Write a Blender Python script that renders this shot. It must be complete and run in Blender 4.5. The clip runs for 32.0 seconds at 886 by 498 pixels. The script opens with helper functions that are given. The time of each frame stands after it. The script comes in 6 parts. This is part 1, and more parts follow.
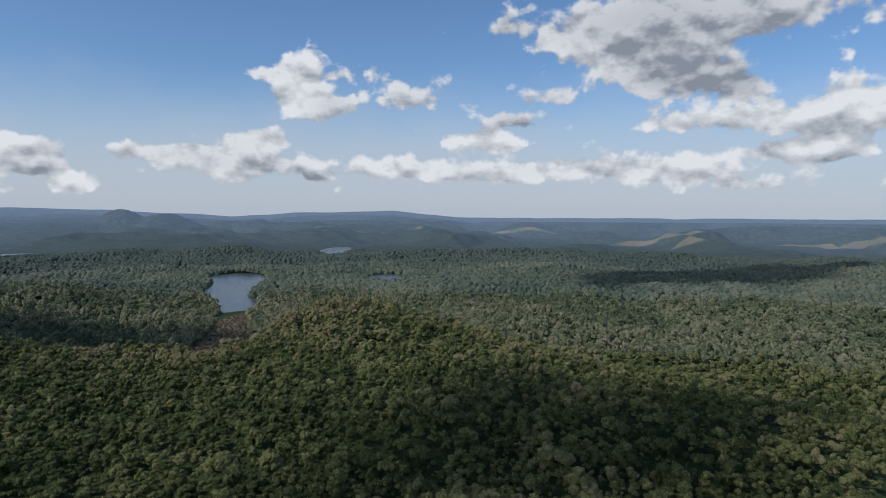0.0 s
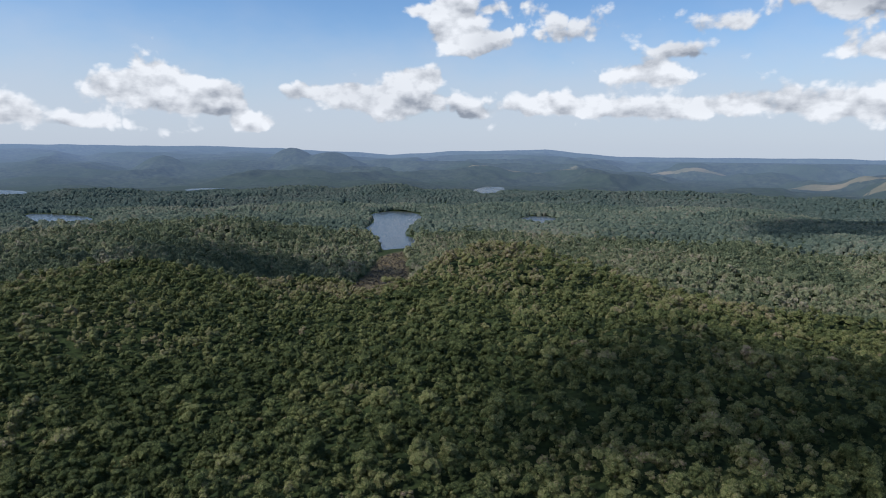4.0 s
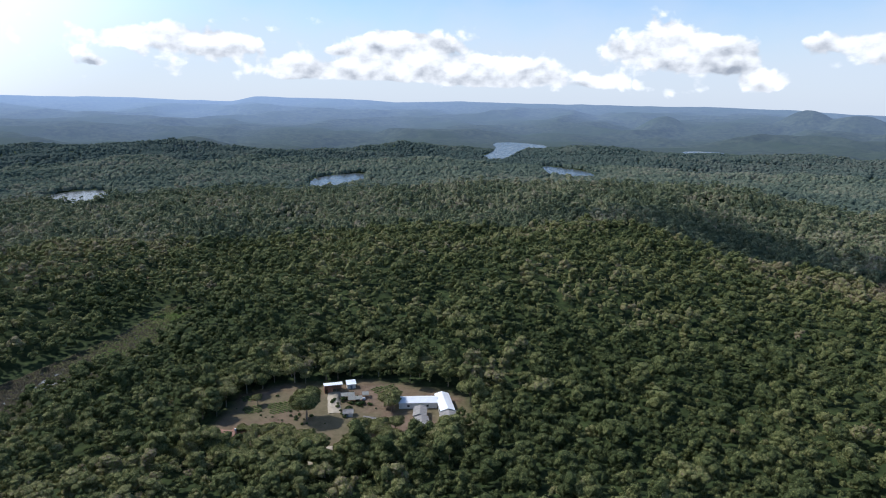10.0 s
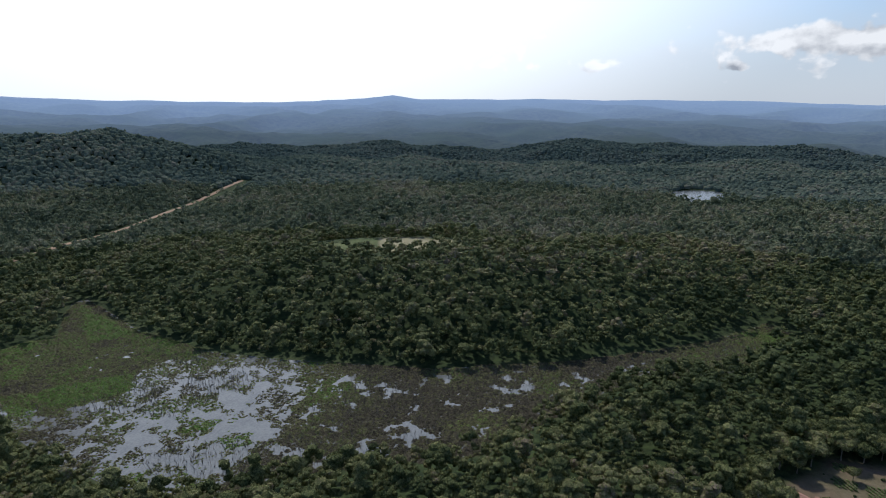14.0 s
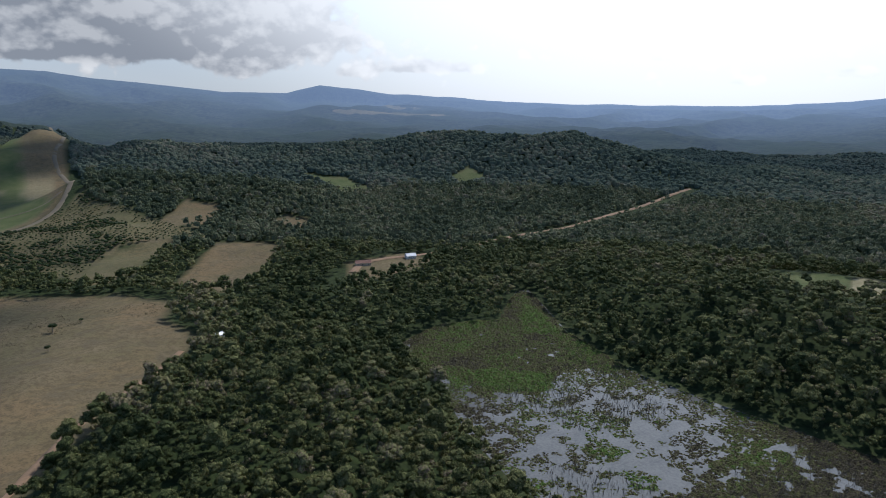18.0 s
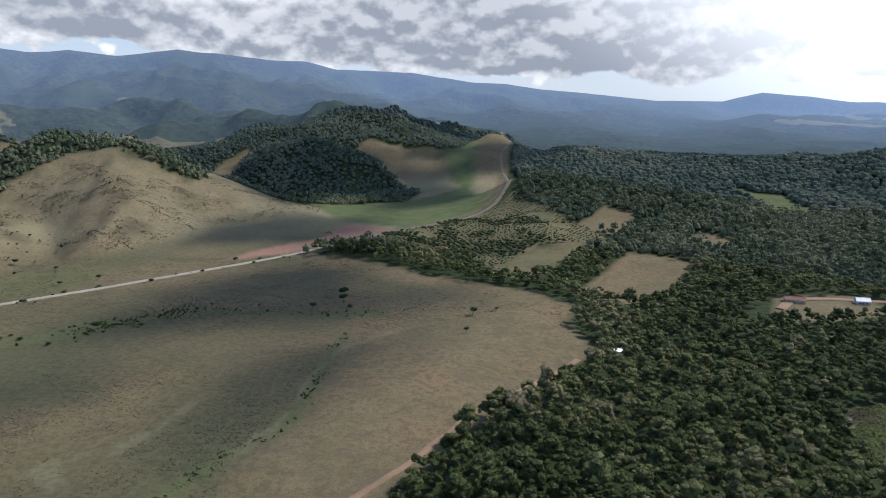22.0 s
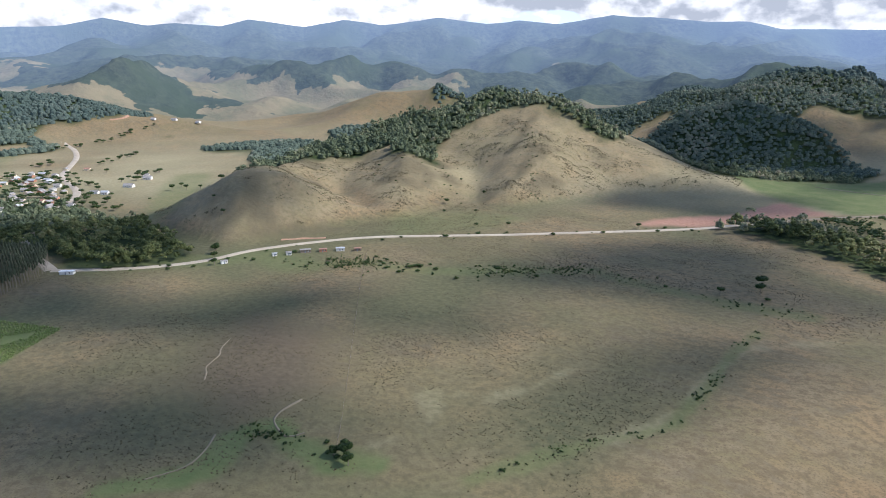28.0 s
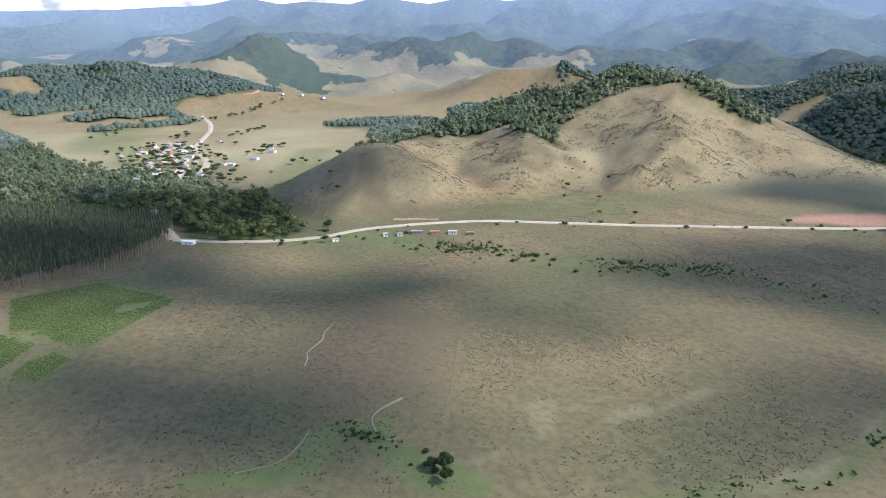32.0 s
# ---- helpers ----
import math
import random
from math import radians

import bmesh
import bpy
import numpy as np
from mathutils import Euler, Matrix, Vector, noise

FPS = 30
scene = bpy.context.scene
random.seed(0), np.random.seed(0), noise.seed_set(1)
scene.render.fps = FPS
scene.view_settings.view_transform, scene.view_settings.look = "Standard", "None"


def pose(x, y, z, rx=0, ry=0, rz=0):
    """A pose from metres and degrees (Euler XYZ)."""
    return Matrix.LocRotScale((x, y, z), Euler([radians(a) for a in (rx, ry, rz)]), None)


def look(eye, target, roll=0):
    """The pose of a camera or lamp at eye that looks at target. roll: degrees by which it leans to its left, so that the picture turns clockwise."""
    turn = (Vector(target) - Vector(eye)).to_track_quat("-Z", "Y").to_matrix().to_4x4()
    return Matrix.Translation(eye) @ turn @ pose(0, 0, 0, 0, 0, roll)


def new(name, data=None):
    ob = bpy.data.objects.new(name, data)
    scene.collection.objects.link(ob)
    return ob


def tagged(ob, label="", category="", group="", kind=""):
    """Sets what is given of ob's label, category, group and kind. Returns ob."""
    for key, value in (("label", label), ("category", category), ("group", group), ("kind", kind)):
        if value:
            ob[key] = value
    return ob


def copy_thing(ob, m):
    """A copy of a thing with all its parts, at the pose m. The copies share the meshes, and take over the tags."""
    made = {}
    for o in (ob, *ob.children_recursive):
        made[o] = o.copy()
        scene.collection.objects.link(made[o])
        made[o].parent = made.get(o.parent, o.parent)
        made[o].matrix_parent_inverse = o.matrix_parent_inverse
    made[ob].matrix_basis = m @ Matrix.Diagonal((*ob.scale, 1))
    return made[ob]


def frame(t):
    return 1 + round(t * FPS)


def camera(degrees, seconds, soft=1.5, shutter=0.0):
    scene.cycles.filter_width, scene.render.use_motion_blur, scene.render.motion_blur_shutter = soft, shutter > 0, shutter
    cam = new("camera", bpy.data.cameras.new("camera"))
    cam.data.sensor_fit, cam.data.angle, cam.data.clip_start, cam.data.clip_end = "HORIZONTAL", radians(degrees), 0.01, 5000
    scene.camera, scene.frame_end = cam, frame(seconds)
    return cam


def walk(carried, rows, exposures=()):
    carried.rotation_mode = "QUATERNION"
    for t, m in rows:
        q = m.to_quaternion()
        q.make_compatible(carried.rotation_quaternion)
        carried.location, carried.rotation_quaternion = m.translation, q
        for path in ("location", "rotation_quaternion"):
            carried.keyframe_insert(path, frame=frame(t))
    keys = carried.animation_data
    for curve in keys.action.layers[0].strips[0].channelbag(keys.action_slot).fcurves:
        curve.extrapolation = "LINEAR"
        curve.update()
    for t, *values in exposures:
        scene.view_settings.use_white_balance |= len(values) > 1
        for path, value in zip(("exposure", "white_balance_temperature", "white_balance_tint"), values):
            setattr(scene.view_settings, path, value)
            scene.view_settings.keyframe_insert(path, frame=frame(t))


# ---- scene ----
# seconds, x, y, z, heading, pitch, roll
PATH = [
    (0, 57.78, -32.32, 164.18, -2.948, -3.728, 0.365),
    (0.5, 57.74, -30.01, 164.49, -2.483, -3.726, 0.349),
    (1, 57.67, -28.70, 164.68, -1.839, -3.673, 0.403),
    (1.5, 57.21, -28.23, 164.81, -0.785, -4.131, 0.493),
    (2, 57.08, -28.38, 165.01, 0.880, -5.061, 0.514),
    (2.5, 56.85, -28.58, 165.46, 3.221, -6.111, 0.569),
    (4.5, 52.15, -27.78, 171.03, 14.090, -10.318, 0.444),
    (5, 51.81, -26.38, 171.82, 18.697, -11.276, 0.558),
    (5.5, 51.14, -25.01, 172.40, 24.365, -12.256, 0.639),
    (6, 49.64, -23.20, 172.76, 27.396, -12.865, 0.711),
    (6.5, 48.03, -20.24, 172.95, 27.423, -12.860, 0.666),
    (7, 46.55, -17.31, 173.05, 27.510, -12.810, 0.690),
    (7.5, 44.93, -14.80, 173.11, 29.683, -12.854, 0.619),
    (8, 43.31, -12.04, 173.17, 34.392, -12.890, 0.618),
    (8.5, 40.91, -9.09, 173.14, 38.725, -12.969, 0.619),
    (9, 37.79, -6.52, 172.94, 42.215, -13.024, 0.630),
    (9.5, 34.17, -4.01, 172.64, 47.023, -13.093, 0.606),
    (10, 30.37, -1.93, 172.24, 52.956, -13.190, 0.730),
    (10.5, 26.42, -0.43, 171.73, 59.850, -13.256, 0.675),
    (11, 21.94, 0.90, 171.12, 66.860, -13.342, 0.595),
    (11.5, 17.73, 1.71, 170.52, 73.851, -13.379, 0.600),
    (12, 13.97, 1.88, 170.10, 80.560, -13.381, 0.603),
    (12.5, 9.82, 2.09, 169.90, 87.148, -13.385, 0.530),
    (13, 6.28, 1.80, 169.91, 93.163, -13.388, 0.529),
    (13.5, 3.69, 1.07, 169.93, 99.166, -13.325, 0.387),
    (14, 0.00, -0.00, 169.98, 104.907, -13.331, 0.386),
    (14.5, -3.96, -1.99, 170.09, 110.414, -13.304, 0.484),
    (16.5, -16.59, -11.67, 172.02, 129.419, -13.400, 0.392),
    (17, -19.32, -13.76, 172.18, 134.212, -13.339, 0.368),
    (17.5, -22.59, -16.14, 172.20, 138.985, -13.291, 0.247),
    (18, -24.91, -18.89, 172.13, 143.728, -13.210, 0.143),
    (18.5, -26.92, -22.19, 172.03, 148.386, -13.118, 0.111),
    (19, -28.96, -25.66, 171.86, 153.053, -13.027, 0.069),
    (19.5, -30.63, -29.41, 171.67, 157.596, -12.936, 0.009),
    (20, -31.64, -33.66, 171.49, 161.893, -12.843, 0.025),
    (20.5, -32.33, -38.05, 171.23, 166.232, -12.746, 0.082),
    (21, -32.80, -42.23, 170.76, 170.666, -12.667, 0.059),
    (21.5, -33.04, -46.70, 170.14, 175.437, -12.571, 0.054),
    (22, -32.77, -51.26, 169.39, 180.322, -12.511, 0.131),
    (22.5, -32.51, -55.38, 168.68, 184.673, -12.461, 0.118),
    (23, -31.99, -59.28, 167.99, 187.938, -12.385, 0.114),
    (23.5, -31.08, -63.55, 167.23, 191.484, -12.284, 0.176),
    (24, -29.82, -67.75, 166.42, 195.268, -12.228, 0.238),
    (24.5, -28.36, -71.55, 165.53, 199.159, -12.143, 0.241),
    (26.5, -22.49, -87.44, 159.49, 209.087, -12.618, 0.195),
    (27, -19.95, -91.30, 158.01, 211.745, -13.558, 0.242),
    (27.5, -17.85, -94.72, 156.52, 214.345, -14.526, 0.215),
    (28, -15.43, -97.63, 155.14, 216.286, -15.368, 0.220),
    (28.5, -13.18, -100.79, 153.93, 218.018, -16.147, 0.220),
    (29, -10.39, -104.10, 152.98, 219.829, -16.883, 0.216),
    (29.5, -7.50, -107.26, 152.33, 221.613, -17.386, 0.241),
    (30, -5.06, -110.12, 151.94, 222.738, -17.470, 0.209),
    (30.5, -1.99, -113.28, 151.73, 223.888, -17.426, 0.205),
    (31, 1.23, -116.39, 151.58, 225.447, -17.372, 0.232),
    (31.5, 4.64, -119.12, 151.40, 226.726, -17.306, 0.246),
    (32, 7.83, -122.02, 151.18, 226.830, -17.242, 0.249),
]
cam = camera(69.767, 32.0, soft=1.0)
# the film camera's own exposure and white balance along the flight
EXPOSURES = [(0, -0.62, 6060, 11), (5, -0.25, 6000, 11), (9, 0.0, 5960, 11), (11, 0.0, 5960, 11), (14, -0.4, 6020, 11), (17, -0.55, 6020, 11), (20, -0.5, 6020, 11), (22, -0.12, 6030, 12), (24, 0.25, 6060, 14), (28, 0.5, 6060, 14), (32, 0.78, 6060, 14)]
walk(cam, [(t, pose(x, y, z, 90 + p, 0, h) @ pose(0, 0, 0, 0, 0, r)) for t, x, y, z, h, p, r in PATH], exposures=EXPOSURES)

# ---- world and sun ----
SUN_AZ, SUN_EL = 122.0, 47.0          # degrees, counter-clockwise from +Y, and above the horizon
world = bpy.data.worlds.new("sky")
scene.world = world
world.use_nodes = True


def direction(az, el=0.0):
    a, e = radians(az), radians(el)
    return Vector((-math.sin(a) * math.cos(e), math.cos(a) * math.cos(e), math.sin(e)))


# cumulus by quarter of the sky: heading, elevation, half width, half height (degrees), density, greyness
CLOUDS_NORTH = [(-24.9, 15.3, 14.8, 3.2, 1.3, 0.62), (-19.2, 12.5, 6.1, 2.8, 1.1, 0.15), (-23.3, 10.7, 4.8, 2.3, 1.2, 1), (-27.8, 9.6, 2.1, 1.2, 0.9, 1), (-25.6, 7.1, 7.7, 1.5, 1.1, 0), (-35.6, 7.3, 3.5, 3.0, 1.3, 0), (9.7, 9.7, 2.6, 3.2, 1.3, 0), (6.8, 8.4, 2.0, 1.5, 0.8, 0.7), (4.5, 11.7, 2.7, 1.7, 0.75, 0.25), (-0.8, 9.4, 4.3, 2.1, 1, 0.35), (-6.7, 5.8, 4.1, 1.4, 1.2, 0), (-9.4, 7.6, 2.4, 1.0, 0.9, 0.9), (-11.9, 9.7, 3.8, 1.2, 0.7, 0.7), (-7.9, 15.4, 1.2, 1.2, 0.8, 0.2), (12.5, 11.2, 3.8, 0.7, 0.45, 0.4)]
CLOUDS_NORTH_LOW = [(13.0, 5.8, 3.1, 1.4, 1, 0.15), (30.1, 3.5, 2.1, 1.2, 1.1, 0), (27.3, 1.8, 2.0, 0.7, 1, 0), (15.8, 3.5, 5.6, 1.5, 0.85, 0.45), (20.9, 4.3, 4.6, 0.9, 0.7, 0.2), (0.8, 3.2, 3.8, 1.2, 1.1, 0.05), (-6.8, 2.8, 3.6, 1.1, 0.9, 0.15), (-20.4, 3.0, 5.9, 1.3, 1.1, 0.05), (-30.2, 4.6, 2.8, 0.9, 0.9, 0), (-34.5, 4.3, 2.3, 0.9, 1, 0), (-27.9, 1.9, 3.1, 0.6, 0.8, 0.1), (8.3, 2.5, 1.5, 0.8, 0.9, 0.1), (-12.5, 3.4, 2.6, 1.1, 0.8, 0.2)]
CLOUDS_NORTH_WEST = [(56.6, 4.3, 3.5, 1.3, 1.2, 0), (58.7, 2.3, 3.6, 1.0, 1, 0.1), (48.9, 1.9, 5.6, 1.3, 1.1, 0.1), (35.1, 4.2, 3.8, 2.3, 1.3, 0.1), (29.8, 3.0, 1.7, 1.1, 1, 0), (27.2, 1.3, 1.4, 0.6, 0.9, 0), (39.9, 1.5, 2.3, 0.7, 0.9, 0.1)]
CLOUDS_WEST = [(72.5, 4.2, 3.5, 1.5, 1.2, 0.05), (78.0, 4.5, 3.6, 1.0, 0.8, 0), (56.3, 4.5, 3.3, 1.0, 1.1, 0), (58.5, 3.2, 1.9, 0.7, 0.9, 0), (62.3, 3.9, 1.1, 0.4, 0.8, 0), (65.5, 2.1, 3.6, 1.0, 1, 0.1), (59.6, 2.1, 2.8, 0.7, 0.9, 0.15), (51.0, 2.0, 4.8, 1.1, 1, 0.1), (92.6, 2.5, 0.7, 0.4, 0.7, 0.7), (80.9, 2.5, 0.8, 0.4, 0.7, 0.6)]
CLOUDS_SOUTH_WEST = [(170.8, 5.6, 15.3, 3.2, 2.2, 1.7), (160.4, 6.5, 4.6, 3.1, 1.6, 0.8), (160.2, 2.7, 3.6, 1.1, 0.9, 0.5), (144.9, 2.6, 4.0, 0.7, 1, 0.95), (125.7, 3.5, 0.9, 0.5, 1, 0.9), (112.0, 1.9, 2.3, 0.5, 0.8, 0.8), (118.6, 1.4, 1.6, 0.4, 0.7, 0.7), (151.8, 2.2, 2.0, 0.6, 0.6, 0.6)]
CLOUDS_SOUTH = [(-151.1, 6.9, 11.7, 1.9, 1.7, 0.62), (-140.5, 5.3, 6.1, 1.5, 1.3, 0.1), (-176.2, 6.3, 10.7, 2.4, 1.6, 0.55), (169.1, 7.5, 10.7, 1.7, 1.7, 0.85), (-165.1, 6.3, 6.1, 1.8, 1.2, 0.05), (164.6, 4.4, 6.1, 1.3, 1.3, 0.6), (174.7, 3.5, 4.6, 1.0, 1, 0.4), (-144.0, 7.5, 8.2, 1.5, 1.3, 0.3)]
CLOUDS_SOUTH_EAST = [(-115.8, 4.9, 13.3, 1.5, 1.6, 0.1), (-133.0, 5.2, 11.2, 1.4, 1.6, 0), (-154.3, 5.8, 5.6, 0.8, 1.5, 0.5), (-167.0, 4.8, 10.2, 1.3, 1.5, 0.15), (-174.5, 5.0, 3.1, 0.6, 1.4, 0.6), (-102.8, 3.8, 15.3, 2.0, 1.6, 0.1), (-92.4, 2.5, 15.3, 3.1, 1.5, 0.2)]
CLOUDS = CLOUDS_NORTH + CLOUDS_NORTH_LOW + CLOUDS_NORTH_WEST + CLOUDS_WEST + CLOUDS_SOUTH_WEST + CLOUDS_SOUTH + CLOUDS_SOUTH_EAST


def build_sky():
    nt = world.node_tree
    nt.nodes.clear()

    def value(v, socket):
        if isinstance(v, (int, float)):
            socket.default_value = v
        else:
            nt.links.new(v, socket)

    def calc(op, a, b=0.0, c=0.0, clamp=False):
        n = nt.nodes.new("ShaderNodeMath")
        n.operation, n.use_clamp = op, clamp
        for k, v in enumerate((a, b, c)):
            value(v, n.inputs[k])
        return n.outputs[0]

    def smooth(v, lo, hi):
        n = nt.nodes.new("ShaderNodeMapRange")
        n.interpolation_type = "SMOOTHSTEP"
        n.inputs["From Min"].default_value, n.inputs["From Max"].default_value = lo, hi
        nt.links.new(v, n.inputs["Value"])
        return n.outputs["Result"]

    def blend(fac, a, b):
        n = nt.nodes.new("ShaderNodeMix")
        n.data_type = "RGBA"
        value(fac, n.inputs[0])
        for k, v in ((6, a), (7, b)):
            if isinstance(v, tuple):
                n.inputs[k].default_value = rgb(v)
            else:
                nt.links.new(v, n.inputs[k])
        return n.outputs[2]

    def puffs(scale, lift, detail=8.0, flat=2.0, rough=0.6):
        mp = nt.nodes.new("ShaderNodeMapping")
        mp.inputs["Location"].default_value = (0, 0, lift * flat)
        mp.inputs["Scale"].default_value = (1, 1, flat)
        nt.links.new(tex.outputs["Generated"], mp.inputs["Vector"])
        n = nt.nodes.new("ShaderNodeTexNoise")
        n.inputs["Scale"].default_value, n.inputs["Detail"].default_value, n.inputs["Roughness"].default_value = scale, detail, rough
        nt.links.new(mp.outputs[0], n.inputs["Vector"])
        return n.outputs["Fac"]

    out = nt.nodes.new("ShaderNodeOutputWorld")
    bg = nt.nodes.new("ShaderNodeBackground")
    sky = nt.nodes.new("ShaderNodeTexSky")
    sky.sky_type, sky.sun_disc = "NISHITA", False
    sky.sun_elevation, sky.sun_rotation = radians(SUN_EL), radians(-SUN_AZ % 360)
    sky.altitude, sky.air_density, sky.dust_density, sky.ozone_density = 300, 1.0, 0.6, 2.0
    tex = nt.nodes.new("ShaderNodeTexCoord")
    turned = nt.nodes.new("ShaderNodeMapping")
    turned.inputs["Rotation"].default_value = (0, 0, radians(-118))
    nt.links.new(tex.outputs["Generated"], turned.inputs["Vector"])
    split = nt.nodes.new("ShaderNodeSeparateXYZ")
    nt.links.new(turned.outputs[0], split.inputs[0])
    az = calc("MULTIPLY", calc("ARCTAN2", calc("MULTIPLY", split.outputs[0], -1.0), split.outputs[1]), 180 / math.pi)
    el = calc("MULTIPLY", calc("ARCSINE", split.outputs[2]), 180 / math.pi)
    n1, n_up, n2 = puffs(17, 0.0, 6.0, 1.6, 0.5), puffs(17, 0.014, 6.0, 1.6, 0.5), puffs(5, 0.0, 4.0)
    lump = nt.nodes.new("ShaderNodeTexVoronoi")
    lump.inputs["Scale"].default_value, lump.inputs["Detail"].default_value, lump.inputs["Roughness"].default_value = 34.0, 2.0, 0.5
    lumpy = nt.nodes.new("ShaderNodeMix")
    lumpy.data_type, lumpy.inputs[0].default_value = "VECTOR", 0.05
    nt.links.new(tex.outputs["Generated"], lumpy.inputs[4])
    stir = nt.nodes.new("ShaderNodeTexNoise")
    stir.inputs["Scale"].default_value = 14.0
    nt.links.new(tex.outputs["Generated"], stir.inputs["Vector"])
    nt.links.new(stir.outputs["Color"], lumpy.inputs[5])
    nt.links.new(lumpy.outputs[1], lump.inputs["Vector"])
    round_top = calc("SUBTRACT", 0.42, lump.outputs["Distance"])
    wob = calc("MULTIPLY", calc("SUBTRACT", n2, 0.5), 1.6)
    azw = calc("ADD", az, wob)
    dens, grey, lift = None, None, None
    for a, e, wa, we, s, g in CLOUDS:
        a = (a - 118 + 180) % 360 - 180
        u = calc("DIVIDE", calc("SUBTRACT", azw, a), wa)
        # flat base: falls off faster below than above
        v0 = calc("DIVIDE", calc("SUBTRACT", el, e), we * 1.08)
        v = calc("MAXIMUM", v0, calc("MULTIPLY", v0, -1.8))
        q = calc("MULTIPLY", calc("EXPONENT", calc("MULTIPLY", calc("MULTIPLY_ADD", u, u, calc("MULTIPLY", v, v)), -0.9)), s)
        dens = q if dens is None else calc("ADD", dens, q)
        up = calc("MULTIPLY", q, v0)
        lift = up if lift is None else calc("ADD", lift, up)
        if g:
            q = calc("MULTIPLY", q, g)
            grey = q if grey is None else calc("ADD", grey, q)
    # which part of its cloud: above 0 towards the top, below 0 towards the base
    lift = calc("DIVIDE", lift, calc("ADD", dens, 0.12))
    # a thin low band of small cumulus all round, and broken cloud higher up
    low = calc("DIVIDE", calc("SUBTRACT", el, 3.4), 2.4)
    low = calc("MULTIPLY", calc("EXPONENT", calc("MULTIPLY", calc("MULTIPLY", low, low), -1.0)), 0.40)
    high = calc("MULTIPLY", smooth(el, 18.0, 30.0), 0.40)
    dens = calc("ADD", calc("ADD", dens, low), high)
    dens = calc("MULTIPLY_ADD", calc("SUBTRACT", n1, 0.5), 1.9, dens)
    dens = calc("MULTIPLY_ADD", round_top, 0.5, dens)
    cover = smooth(dens, 0.30, 0.66)
    top = calc("MULTIPLY_ADD", calc("SUBTRACT", n1, n_up), 2.8, 0.84)
    top = calc("MULTIPLY_ADD", lift, 0.26, top)
    top = calc("MULTIPLY_ADD", round_top, 0.30, top)
    top = calc("MULTIPLY_ADD", calc("SUBTRACT", n2, 0.5), 0.9, top, clamp=True)
    top = calc("SUBTRACT", top, calc("MULTIPLY", calc("MINIMUM", calc("MULTIPLY", grey, calc("MULTIPLY_ADD", n2, 1.5, 0.2)), 1.1), 0.52), clamp=True)
    cloud = blend(top, (0.28, 0.305, 0.345), (0.86, 0.86, 0.85))
    veil = calc("MULTIPLY", smooth(calc("MULTIPLY_ADD", n2, 6.0, calc("MULTIPLY", el, -1.0)), -9.5, 1.0), 0.84)
    # glare of the sun through thin cloud
    dotp = nt.nodes.new("ShaderNodeVectorMath")
    dotp.operation = "DOT_PRODUCT"
    nt.links.new(tex.outputs["Generated"], dotp.inputs[0])
    dotp.inputs[1].default_value = direction(SUN_AZ, SUN_EL)
    glare = calc("MULTIPLY", smooth(dotp.outputs["Value"], 0.50, 0.80), smooth(el, 60.0, 5.0))
    base = nt.nodes.new("ShaderNodeVectorMath")
    base.operation = "SCALE"
    nt.links.new(sky.outputs[0], base.inputs[0])
    base.inputs["Scale"].default_value = SKY_GAIN
    deep = nt.nodes.new("ShaderNodeVectorMath")
    deep.operation = "MULTIPLY"
    nt.links.new(base.outputs[0], deep.inputs[0])
    deep.inputs[1].default_value = (0.80, 0.93, 1.04)
    c = blend(veil, deep.outputs[0], (0.54, 0.58, 0.64))
    c = blend(cover, c, cloud)
    c = blend(calc("MULTIPLY", glare, 0.93), c, (1.3, 1.32, 1.34))
    nt.links.new(c, bg.inputs[0])
    bg.inputs["Strength"].default_value = 1.35
    nt.links.new(bg.outputs[0], out.inputs[0])


def rgb(c):
    return (*c, 1.0)


SKY_GAIN = 0.115
build_sky()
sun_data = bpy.data.lights.new("sun", "SUN")
sun_data.energy, sun_data.angle, sun_data.color = 4.0, radians(2.6), (1.0, 0.95, 0.87)
sun = new("sun", sun_data)
sun.matrix_world = look((0, 0, 1500), Vector((0, 0, 1500)) - direction(SUN_AZ, SUN_EL))

# ---- materials ----


def material(name):
    m = bpy.data.materials.new(name)
    m.use_nodes = True
    return m, m.node_tree, m.node_tree.nodes["Principled BSDF"]


